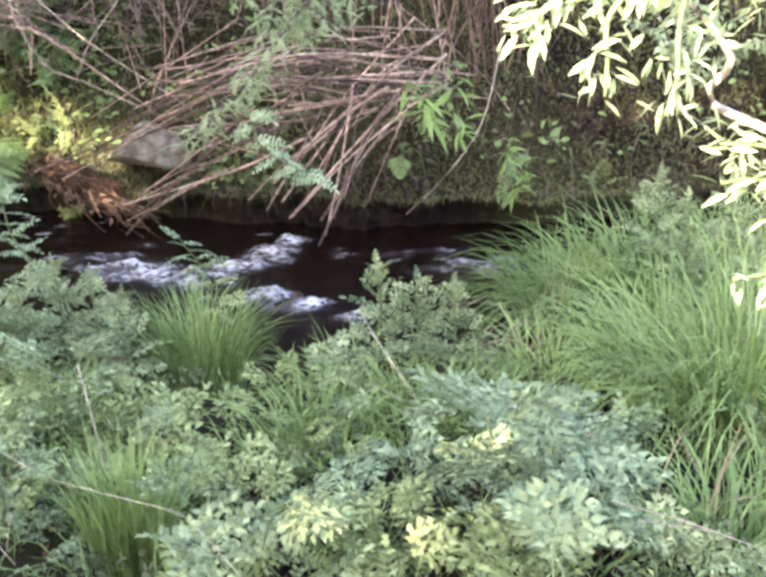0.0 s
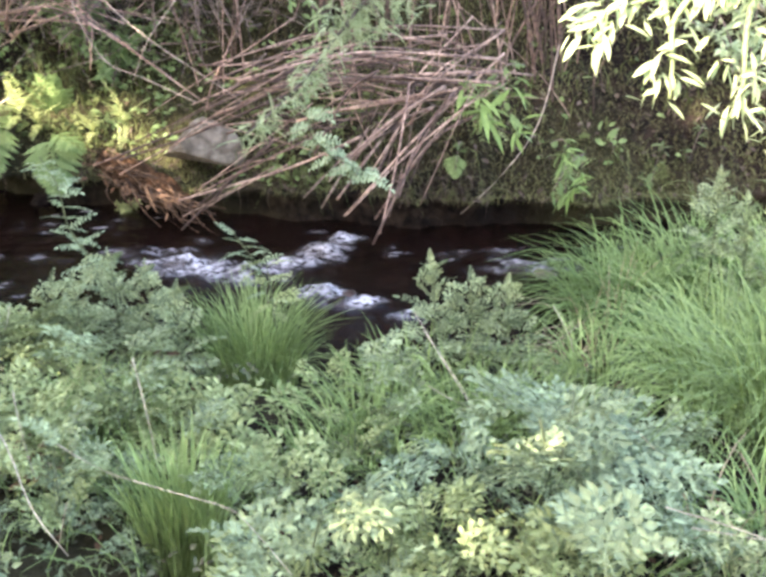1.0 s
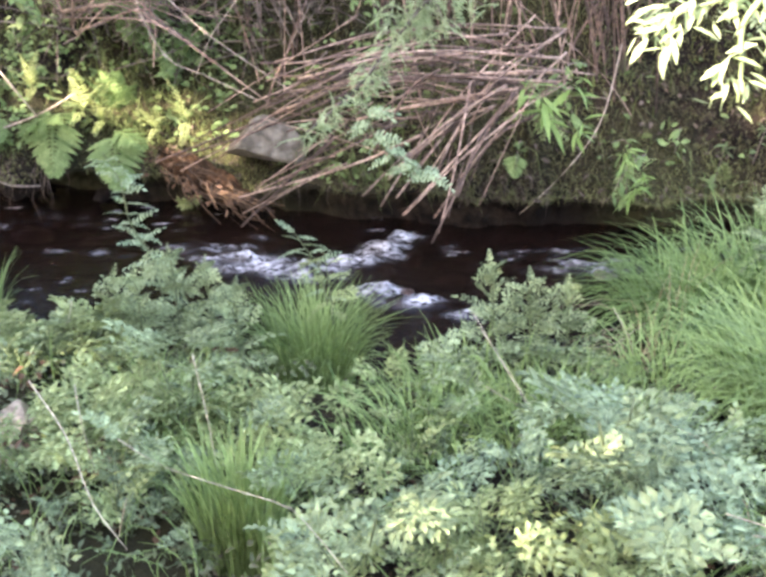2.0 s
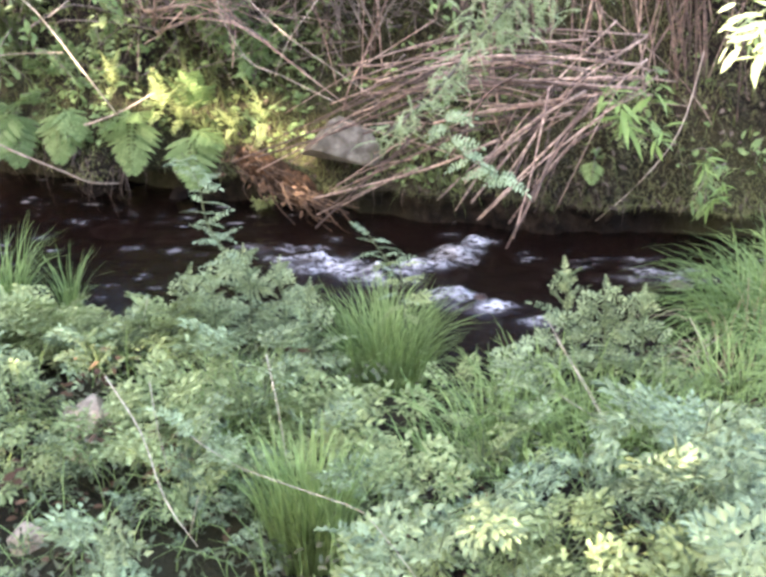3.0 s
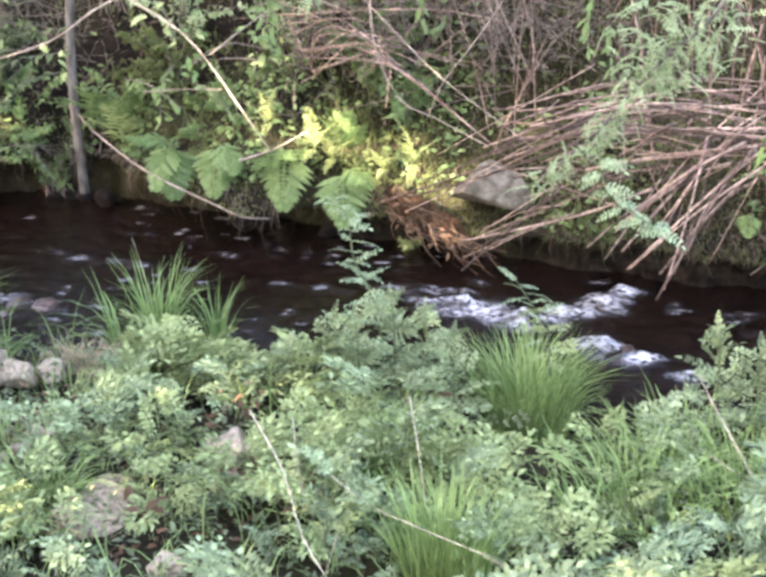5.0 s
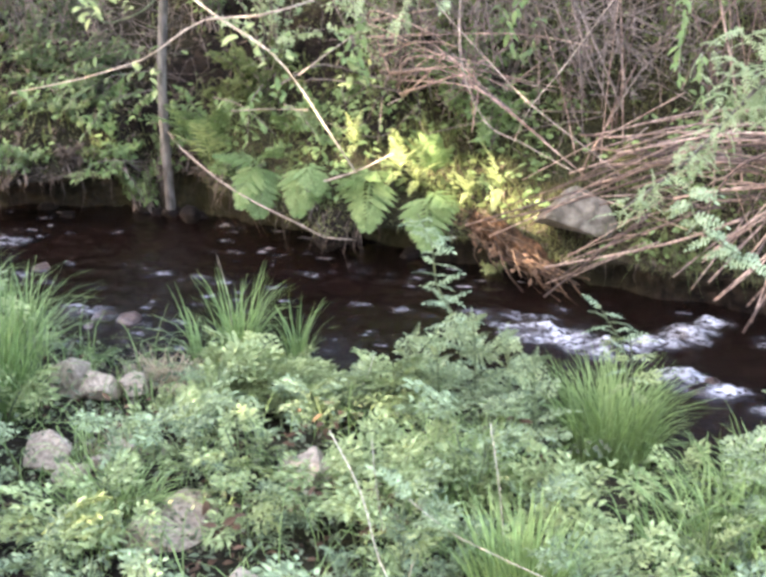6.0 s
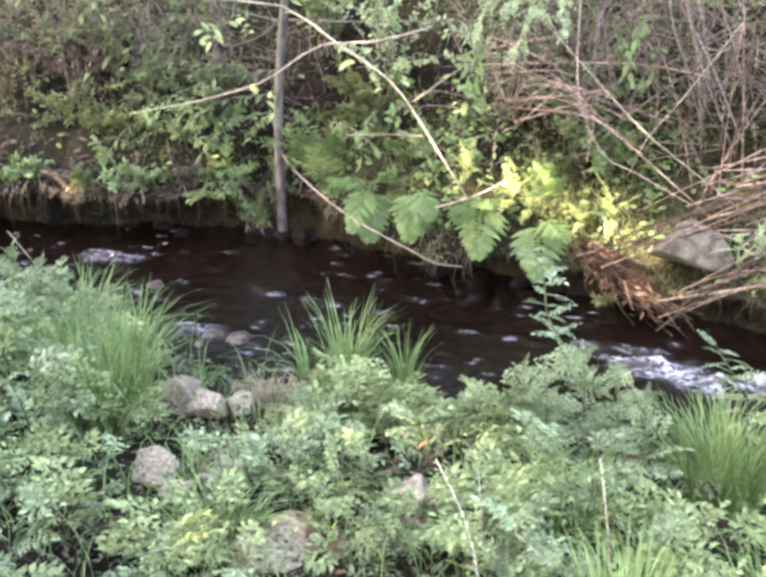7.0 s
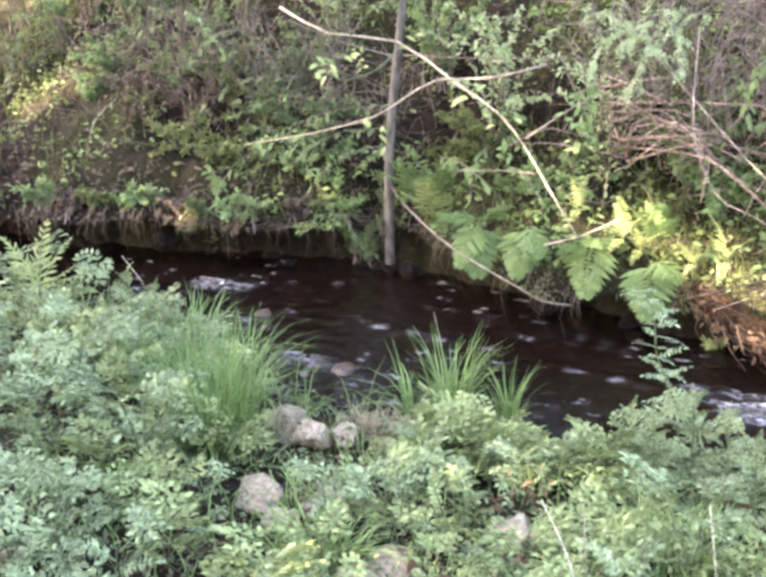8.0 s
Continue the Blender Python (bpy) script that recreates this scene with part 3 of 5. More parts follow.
for i, p in enumerate(((-1.65, 2.82, 0.06), (-1.60, 2.90, 0.06), (-1.75, 2.86, 0.06), (-1.74, 2.81, 0.06), (-1.68, 2.90, 0.05), (0.33, 2.89, 0.05), (-1.60, 2.41, 0.12), (0.48, 3.06, 0.08), (0.42, 2.98, 0.08), (0.54, 1.89, 0.20), (0.63, 1.82, 0.20))):
    tuft(p, 50 if i < 7 else 16 if i < 9 else 9, .12 if i < 7 else .3, .06 if i < 9 else .12, "small tuft of dry straw-coloured grass", M_DRY, 350 + i, .8, .9, .004)

RNG.seed(13)
# Herbs over the near bank, thinner round the stones and in the dark hollows.
HOLLOWS = [(p[0], p[1], rad) for p, rad in (((-0.33, 2.36, 0.15), .16), ((0.04, 2.50, 0.15), .14), ((-0.04, 2.19, 0.15), .11), ((0.49, 2.07, 0.20), .10), ((0.05, 2.43, 0.15), .13), ((-0.33, 2.26, 0.16), .14), ((-0.05, 2.08, 0.20), .09), ((-1.64, 2.34, 0.12), .17),
           ((-1.87, 2.69, 0.10), .20), ((-1.64, 2.74, 0.08), .10), ((-1.28, 2.50, 0.15), .06), ((-0.47, 2.80, 0.10), .19), ((-0.49, 1.92, 0.20), .14), ((-0.18, 2.80, 0.10), .15), ((-0.38, 2.62, 0.10), .08), ((-1.77, 2.58, 0.10), .18), ((-1.69, 2.46, 0.10), .16), ((-0.46, 1.78, 0.1), .11), ((-1.56, 2.28, 0.10), .13), ((-1.20, 1.89, 0.10), .12), ((-1.64, 2.12, 0.10), .12), ((-1.26, 1.98, 0.10), .13), ((-1.92, 2.8, 0.10), .1), ((-1.28, 2.04, 0.15), .16), ((-1.69, 2.23, 0.12), .17), ((-1.62, 2.35, 0.12), .14), ((-2.16, 2.61, 0.12), .14), ((-1.05, 2.34, 0.15), .13), ((-1.05, 2.28, 0.15), .10), ((-1.03, 1.86, 0.20), .13), ((-0.72, 2.20, 0.20), .10), ((-0.40, 2.51, 0.15), .17), ((-0.49, 2.08, 0.20), .09), ((0.63, 2.24, 0.20), .12), ((0.32, 2.60, 0.15), .08), ((0.51, 2.13, 0.20), .12), ((-0.81, 2.35, 0.15), .1), ((-2.07, 2.52, 0.12), .1), ((-1.33, 2.06, 0.18), .10))]
YOUNG = [(p[0], p[1]) for p in ((-0.02, 1.83, 0.30), (-0.32, 1.76, 0.30), (0.04, 1.77, 0.30), (-0.43, 2.89, 0.30), (-1.38, 2.82, 0.20), (-1.03, 2.65, 0.20), (-0.96, 2.66, 0.20),
         (-1.36, 2.44, 0.20), (0.22, 1.75, 0.35), (-1.53, 2.50, 0.20), (-0.45, 2.12, 0.30), (-0.81, 2.45, 0.25))]
placed = []
tries = 0
while len(placed) < 162 and tries < 9000:
    tries += 1
    x = rnd(-3.6, 1.05)
    y = rnd(1.35, near_edge(x) - 0.02 - 0.14 * smooth(-1.2, -1.5, x))
    if x > 0.36 and y > 1.75 and rnd(0, 1) < 0.93 or x < -0.75 * y - 1.15 or x > 0.42 * y + 0.1:
        continue
    if any((x - a) ** 2 + (y - b) ** 2 < c * c for a, b, c in HOLLOWS) or any((x - a) ** 2 + (y - b) ** 2 < 0.0105 for a, b in placed) or noise.noise((x * 4.1, y * 5.2, 2.2)) < -.17:
        continue
    placed.append((x, y))
    kind = "young" if any((x - a) ** 2 + (y - b) ** 2 < 0.010 for a, b in YOUNG) or -1.9 < x < -0.6 and y > 1.8 and rnd(0, 1) < 0.5 else RNG.choice(("green", "green", "bloomy" if x > -0.15 or y < 2.0 and x > -.9 else "young"))
    plant(kind, x, y, rnd(0.82, 1.15) * (0.6 + 0.4 * smooth(0, .5, near_edge(x) - y)))

for p in ((-1.46, 2.78, 0.20), (-1.41, 2.86, 0.20), (-1.34, 2.84, 0.20), (-1.48, 2.72, 0.18), (-1.07, 2.74, 0.14), (-1.01, 2.77, 0.14), (-1.52, 2.64, 0.14), (-1.39, 2.72, 0.20), (-1.27, 2.71, 0.20)):
    plant("young", p[0], p[1], rnd(.85, 1.0))
for x, y in ((-1.09, 2.78), (-1.04, 2.80), (-0.98, 2.82), (-1.48, 2.79), (-1.39, 2.78), (-1.32, 2.80), (-1.50, 2.68), (-1.44, 2.60), (-0.45, 2.10), (-0.40, 2.16), (-0.84, 2.30), (-0.75, 2.36), (-0.66, 2.42), (-0.58, 2.38), (-0.50, 2.42), (-0.78, 2.22), (-0.02, 1.84), (-0.24, 1.78)):
    plant("young", x, y, rnd(.95, 1.2), 14)
for x, y in ((-1.62, 2.93), (-1.55, 2.96), (-1.48, 2.90), (-1.5, 2.84)):
    plant("young" if x < -1.4 else "green", x, y, rnd(.85, 1.05), 6)
for x, y in ((-0.65, 2.02), (-0.72, 1.95), (-0.80, 1.99), (-0.85, 1.93), (-0.55, 1.86), (-0.74, 2.16), (-0.65, 2.07), (-0.72, 2.21), (-0.20, 2.16), (-0.14, 2.05), (-0.10, 2.33)):
    plant("bloomy", x, y, rnd(.5, .72), 14)
for x, y in ((-1.35, 2.36), (-1.25, 2.41), (-1.18, 2.43), (-1.24, 2.20), (-2.80, 2.55), (-2.55, 2.47), (-2.34, 2.40), (-2.07, 2.22), (-2.28, 2.12), (-2.13, 1.88), (-2.57, 2.73), (-1.82, 2.09), (-2.7, 2.7), (-2.45, 2.6)):
    plant("green", x, y, rnd(.7, .95), 14)
for p in ((0.35, 2.19, 0.20), (0.43, 2.30, 0.20), (0.38, 2.05, 0.20), (0.31, 1.93, 0.20), (0.25, 2.11, 0.20), (0.43, 1.94, 0.25), (0.43, 1.78, 0.25), (0.27, 1.78, 0.25), (0.36, 2.32, 0.20), (0.30, 2.25, 0.20)):
    plant("bloomy", p[0], p[1], rnd(1.15, 1.4), 6)
for p in ((-1.22, 2.80, 0.20), (-1.13, 2.73, 0.18), (-0.92, 2.84, 0.20), (-0.86, 2.96, 0.20), (-0.79, 3.02, 0.20)):
    plant("green", p[0], p[1], rnd(.85, 1.0))

# Low growth and litter between the herbs.
DARK = ((-0.335, 2.40, .13), (0.04, 2.54, .11), (-0.04, 2.25, .10), (0.53, 2.22, .12), (-0.38, 2.60, .09))
BROWN = ((-0.67, 2.72), (-0.63, 2.75), (-0.89, 2.29), (-0.83, 2.18), (-0.81, 2.08), (-1.13, 2.51), (-1.0, 2.2), (-1.63, 2.42), (-1.15, 1.95))
r, g, g2 = random.Random(5), Geo(), Geo()
for i in range(15000):
    x = r.uniform(-3.8, 1.4)
    y = r.uniform(1.3, near_edge(x))
    if noise.noise((x * 4.1, y * 5.2, 2.2)) < -.02 and i % 4 == 0 or any((x - a) ** 2 + (y - b) ** 2 < c * c for a, b, c in DARK):
        continue
    z = ground_z(x, y)
    d = Vector((r.gauss(0, 1), r.gauss(0, 1), r.uniform(0.1, 0.9)))
    if i % 4:
        g.leaflet((x, y, z + r.uniform(0, .09)), d, (r.gauss(0, .5), r.gauss(0, .5), 1), r.uniform(.014, .03), r.uniform(.008, .015))
    else:
        g2.leaf((x, y, z + 0.004), (d.x, d.y, 0.1), (r.gauss(0, .3), r.gauss(0, .3), 1), r.uniform(.015, .036), r.uniform(.008, .017), 0.1, 0.3)
for x, y in BROWN:               # dead leaves caught in the herbs
    for i in range(16):
        a, b = x + r.gauss(0, .035), y + r.gauss(0, .035)
        g2.leaf((a, b, ground_z(a, b) + r.uniform(.03, .13)), (r.gauss(0, 1), r.gauss(0, 1), r.gauss(0, .5)), (r.gauss(0, .5), r.gauss(-.3, .5), 1), r.uniform(.02, .04), r.uniform(.01, .02), .2, .4)
g3 = Geo()
for i in range(2600):
    x = r.uniform(-3.6, 1.2)
    y = r.uniform(1.3, near_edge(x) + .02)
    if any((x - a) ** 2 + (y - b) ** 2 < c * c for a, b, c in DARK):
        continue
    g3.blade((x, y, max(ground_z(x, y), -.02) - .01), r.uniform(0, 6.28), r.uniform(.1, .27), r.uniform(.1, .8), r.uniform(.002, .0038), r.uniform(.2, 1.3), 4)
tagged(new("meadow_grass", g3.mesh("meadow_grass", M_GRASS)), "single fine green grass blades between the herbs", "grass", kind="stuff")
tagged(new("ground_cover", g.mesh("ground_cover", M_COVER)), "low mixed green leaves covering the damp bank", "ground cover", kind="stuff")
tagged(new("leaf_litter", g2.mesh("leaf_litter", M_LITTER)), "brown fallen leaves on the damp bank", "leaf litter", kind="stuff")


# ---------------------------------------------------------------- far bank
r, g, g2 = random.Random(9), Geo(), Geo()
g3 = Geo()
for i in range(34000):
    x = r.uniform(-5.0, 1.8)
    y = far_edge(x) + (.09 if -.75 < x < -.2 else .17) + 2.0 * r.random() ** 1.3
    z = ground_z(x, y)
    y -= lip(x, y)
    if noise.noise((x * 2.4, y * 2.4, 3.3)) + .35 * noise.noise((x * 7, y * 7, 1.3)) < 0.02 and r.random() < (.3 if -1.8 < x < -.9 else .88):
        continue
    if (x > -.25 or -4.4 < x < -3.3) and r.random() < (.86 if x > -.25 and i % 3 else .65):
        continue
    if i % 3 == 0:
        g2.blade((x, y, z - 0.01), r.uniform(3.6, 5.8), r.uniform(.05, .25), r.uniform(.2, .9), .004, r.uniform(.2, 1.4), 3)
    else:
        (g3 if noise.noise((x * 2.7, y * 2.7, 8.0)) + r.gauss(0, .15) > .05 else g).leaf((x, y, z + r.uniform(0, .05)), (r.gauss(0, 1), r.gauss(-.6, 1), r.uniform(-.3, .8)), (r.gauss(0, .4), -0.6, .7), r.uniform(.018, .045), r.uniform(.01, .022))
tagged(new("bank_weeds", g.mesh("bank_weeds", M_MOSS)), "small olive green weeds and moss on the steep bank", "weeds", kind="stuff")
tagged(new("bank_herbs", g3.mesh("bank_herbs", M_FERN)), "small fresh green leaves on the steep bank", "weeds", kind="stuff")
tagged(new("bank_grass", g2.mesh("bank_grass", M_MOSS)), "thin drooping olive grass on the steep bank", "grass", kind="stuff")


r, g = random.Random(29), Geo()
for i in range(720):
    x = r.uniform(-4.9, 1.6) if i % 3 == 0 else r.uniform(-4.6, -1.5)
    y = far_edge(x) + r.uniform(.06, .14)
    z = ground_z(x, y)
    if noise.noise((x * 5, 1.0, 4.0)) + r.gauss(0, .2) > .1:
        g.blade((x, y - lip(x, y), z), r.uniform(3.6, 5.8), r.uniform(.04, .11) + (.05 if x < -1.5 else 0), 1.2, r.uniform(.002, .004), r.uniform(1.2, 1.9), 4)
tagged(new("hanging_grass", g.mesh("hanging_grass", M_WITHER)), "dead brown grass and rootlets hanging from the undercut bank", "grass", kind="stuff")


r, g, g2 = random.Random(19), Geo(), Geo()
for i in range(84000):
    x = r.uniform(-5.0, 1.8) if i % 3 else r.uniform(-1.3, 1.6)
    y = far_edge(x) + (0.08 if -.75 < x < -.2 else .07) + .04 * noise.noise((x * 5, 3.0, 8.0)) + 1.8 * r.random() ** 1.4
    if x < -2.3 and (noise.noise((x * 3.1, y * 3.1, 6.3)) < .2 or r.random() < .4):
        continue
    z = ground_z(x, y)
    y -= lip(x, y)
    if i % (45 if x > -2.3 else 6):
        g.blade((x, y, z - .006), r.uniform(3.2, 6.2), r.uniform(.012, .036), r.uniform(.4, 1.4), r.uniform(.003, .006), r.uniform(.2, 1.2), 2)
    else:
        g2.leaf((x, y, z + .006), (r.gauss(0, 1), r.gauss(-.5, .8), r.gauss(-.2, .3)), (r.gauss(0, .4), -.5, .8), r.uniform(.015, .04), r.uniform(.006, .016), .1, .3)
g3 = Geo()
for i in range(2400):
    x = r.uniform(-4.9, -2.2)
    y = far_edge(x) + 0.08 + 1.3 * r.random() ** 1.4
    g3.leaf((x, y - lip(x, y), ground_z(x, y) + .008), (r.gauss(0, 1), r.gauss(-.5, .8), r.gauss(-.1, .5)), (r.gauss(0, .5), -.5, .8), r.uniform(.02, .05), r.uniform(.008, .02), .1, .3)
tagged(new("bank_litter", g3.mesh("bank_litter", M_WITHER)), "grey-brown withered leaves matted on the shaded bank", "leaf litter", kind="stuff")
tagged(new("bank_moss", g.mesh("bank_moss", M_TURF)), "short dark olive moss and dead grass on the steep bank", "moss", kind="stuff")
tagged(new("bank_litter", g2.mesh("bank_litter", M_WITHER)), "brown dead leaves scattered on the steep bank", "leaf litter", kind="stuff")


RNG.seed(11)


def reed_heap():
    """Dead reeds, flattened over the bank towards the water; each stem is a part."""
    root = new("reed_heap")
    groups = [  # near ends a to b, far ends c to d, stems, sag
        ((-0.69, 3.60, 0.60), (-0.65, 3.60, 0.52), (0.19, 3.75, 0.68), (0.10, 3.70, 0.57), 15, .06),
        ((-0.50, 3.62, 0.61), (-0.38, 3.60, 0.49), (0.11, 3.75, 0.63), (0.08, 3.70, 0.48), 11, .03),
        ((-0.28, 3.42, 0.22), (-0.13, 3.40, 0.24), (-0.02, 3.62, 0.51), (0.23, 3.70, 0.67), 14, .05),
        ((-0.35, 3.50, 0.26), (-0.20, 3.45, 0.26), (-0.11, 3.65, 0.47), (0.16, 3.72, 0.59), 9, .03),
        ((-0.86, 3.72, 0.12), (-0.70, 3.66, 0.17), (-0.45, 3.60, 0.43), (-0.32, 3.62, 0.44), 8, .0),
        ((-1.02, 3.75, 0.31), (-0.91, 3.72, 0.27), (-0.48, 3.58, 0.65), (-0.36, 3.60, 0.68), 7, .01),
        ((-0.32, 3.60, 0.41), (-0.12, 3.60, 0.33), (-0.23, 3.70, 0.58), (0.07, 3.72, 0.60), 9, .05),
    ]
    for i in range(30):          # short broken stems, every way
        p = Vector((-0.56, 3.62, 0.49)).lerp(Vector((0.13, 3.70, 0.60)), rnd(0, 1)) + Vector((0, rnd(-.1, .1), rnd(-.13, .10)))
        w, k, up = rnd(.0018, .0042), rnd(.08, .26), rnd(-.8, .9)
        g = Geo()
        g.tube(curve([p - Vector((k, 0, k * up * .6)), p + Vector((0, rnd(-.04, .04), rnd(-.02, .03))), p + Vector((k, 0, k * up * .6))], 6), w, w * .7, 4)
        part("reed", g, M_REED_OLD if i % 2 else M_REED, root)
    for a, b, c, d, n, sag in groups:
        a, b, c, d = (Vector(q) for q in (a, b, c, d))
        for i in range(n):
            u = (i + rnd(-.4, .4)) / n
            j = lambda k: Vector((rnd(-k, k), rnd(-k, k), rnd(-k, k)))
            s, e = a.lerp(b, u) + j(.09), c.lerp(d, min(1, max(0, u + rnd(-.9, .9)))) + j(.11)
            s, e = s.lerp(e, rnd(-.06, .2)), e.lerp(s, rnd(-.12, .15))
            mid = s.lerp(e, rnd(.4, .6)) + Vector((0, rnd(-.02, .02), sag * rnd(.4, 1.3))) + j(.025)
            g = Geo()
            w = rnd(.0016, .0036) if i % 4 else rnd(.004, .006)
            g.tube(curve([s, mid, e], 8), w * .7, w, 5)
            part("reed", g, M_REED_OLD if rnd(0, 1) < .42 else M_REED, root)
    return tagged(root, "heap of pinkish brown dead reeds flattened over the bank", "reeds")


reed_heap()


def standing_reeds(label, a, b, count, height, seed):
    r, root = random.Random(seed), new("standing_reeds")
    for i in range(count):
        x, y = a[0] + (b[0] - a[0]) * r.random(), a[1] + (b[1] - a[1]) * r.random() + r.uniform(-.15, .25)
        z = ground_z(x, y)
        h, lx, ly = height * r.uniform(.5, 1.1), r.gauss(0, .13), r.gauss(-.05, .12)
        g = Geo()
        w = r.uniform(.0022, .0055)
        g.tube(curve([(x, y, z - .04), (x + lx * .4, y + ly * .4, z + h * .5), (x + lx, y + ly, z + h)], 6), w, w * .7, 5)
        part("reed", g, M_REED if i % 3 == 0 else M_REED_OLD, root)
    return tagged(root, label, "reeds", "standing dead reeds")


standing_reeds("dead brown reeds standing upright above the bank", (-0.3, 4.15), (0.55, 4.15), 60, 0.75, 31)
standing_reeds("sparse dead reed stems on the bank behind the heap", (-0.85, 4.25), (-0.3, 4.25), 16, 0.7, 32)


def thicket(name, label, box, count, length, material, seed, thick=.0035):
    """A tangle of thin bare stems."""
    r, g = random.Random(seed), Geo()
    (x0, y0, z0), (x1, y1, z1) = box
    for i in range(count):
        p = Vector((r.uniform(x0, x1), r.uniform(y0, y1), r.uniform(z0, z1)))
        d = Vector((r.gauss(0, 1), r.gauss(-.2, .5), r.gauss(.1, .8))).normalized()
        q = p + d * (length * r.uniform(.4, 1))
        bend = lambda k: p.lerp(q, k) + Vector((r.gauss(0, .10), r.gauss(0, .06), r.gauss(.05, .10)))
        w = thick * r.uniform(.3, 1.2)
        g.tube(curve([p, bend(.33), bend(.66), q], 12), w, w * .4, 4)
    return tagged(new(name, g.mesh(name, material)), label, "thicket", kind="stuff")


thicket("bare_thicket", "tangled bare brown stems hanging over the bank", ((-1.65, 4.1, .5), (-0.55, 4.6, 1.3)), 360, 0.42, M_TWIG, 61, .0036)
thicket("bare_thicket", "thin bare brown stems above the reeds", ((-0.6, 4.3, .55), (1.2, 4.9, 1.2)), 400, 0.42, M_TWIG, 62, .003)
thicket("bare_thicket", "matted dead stems on the shaded bank", ((-4.3, 4.35, .25), (-2.6, 4.8, .9)), 400, 0.33, M_TWIG, 63, .0025)


def dead_vine(label, tops, feet, count, material, seed, bulge, thick=1.0):
    """Long dead stems that hang together; each is a part."""
    r, root = random.Random(seed), new("dead_vine")
    (a, b), (c, d) = [[Vector(q) for q in pair] for pair in (tops, feet)]
    for i in range(count):
        s, e = a.lerp(b, r.random()), c.lerp(d, r.random())
        e = s.lerp(e, r.uniform(.5, 1.05))
        mid = s.lerp(e, .5) + Vector((r.gauss(0, .12), r.gauss(-.03, .04), bulge * r.uniform(.5, 1.3)))
        w, g = thick * r.uniform(.0015, .0042), Geo()
        g.tube(curve([s, mid, e + Vector((r.gauss(0, .17), r.gauss(0, .05), r.gauss(0, .08)))], 8), w, w * .5, 4)
        part("stem", g, material, root)
    return tagged(root, label, "vine")


dead_vine("bundle of grey-brown dead stems hanging down the bank", ((-1.08, 4.30, 1.18), (-0.80, 4.30, 1.18)), ((-0.91, 4.12, 0.49), (-0.66, 4.12, 0.51)), 20, M_TWIG, 401, 0.0, 1.5)
dead_vine("grey-brown dead stems hanging over the bank", ((-1.34, 4.35, 1.17), (-1.04, 4.35, 1.14)), ((-1.24, 4.20, 0.73), (-0.87, 4.20, 0.65)), 28, M_TWIG, 402, 0.02)
dead_vine("arching reddish brown dead stems over the bank", ((-1.58, 4.15, 0.85), (-1.42, 4.10, 0.57)), ((-1.08, 4.10, 0.80), (-0.76, 4.00, 0.48)), 18, M_REED, 403, 0.09, 1.2)


RNG.seed(12)


def root_mass():
    """Reddish roots that hang from the bank into the water."""
    root = new("root_mass")
    a, b, c, d = (Vector(q) for q in ((-1.13, 3.98, 0.20), (-0.97, 3.98, 0.20), (-1.07, 3.90, 0.06), (-0.85, 3.88, 0.07)))
    bm = bmesh.new()             # the clod of earth they hold
    bmesh.ops.create_icosphere(bm, subdivisions=4, radius=1)
    for v in bm.verts:
        p = v.co * (1 + .28 * noise.noise(v.co * 2.2) + .14 * noise.noise(v.co * 6) + .06 * noise.noise(v.co * 15))
        v.co = (p.x * .15, p.y * .055, p.z * .062 - p.x * .085)
    me = bpy.data.meshes.new("clod")
    bm.to_mesh(me)
    bm.free()
    me.materials.append(M_CLOD)
    part("clod", me, None, root, m=pose(-0.98, 3.93, 0.125))
    for i in range(40):          # litter caught among them
        p = a.lerp(d, rnd(0, 1)) + Vector((rnd(-.06, .06), rnd(-.1, -.05), rnd(-.05, .05)))
        g = Geo()
        g.leaf(p, (rnd(-1, 1), -.4, rnd(-.6, .4)), (0, -.7, .7), rnd(.02, .04), rnd(.007, .014))
        part("dead_leaf", g, M_LITTER, root)
    for i in range(58):
        u = rnd(-.12, 1)
        s = a.lerp(d, u) + Vector((rnd(-.05, .05), rnd(-.09, -.03), rnd(-.02, .05)))
        e = s + Vector((rnd(.02, .19), rnd(-.05, .0), rnd(-.13, -.02)))
        g = Geo()
        mid = s.lerp(e, .5) + Vector((rnd(-.025, .025), rnd(-.05, 0), rnd(-.02, .03)))
        w = rnd(.001, .0045)
        g.tube(curve([s, mid, e], 8), w, w * .4, 5)
        part("root", g, M_ROOT, root)
    return tagged(root, "mass of reddish roots hanging from the bank to the water", "roots")


root_mass()


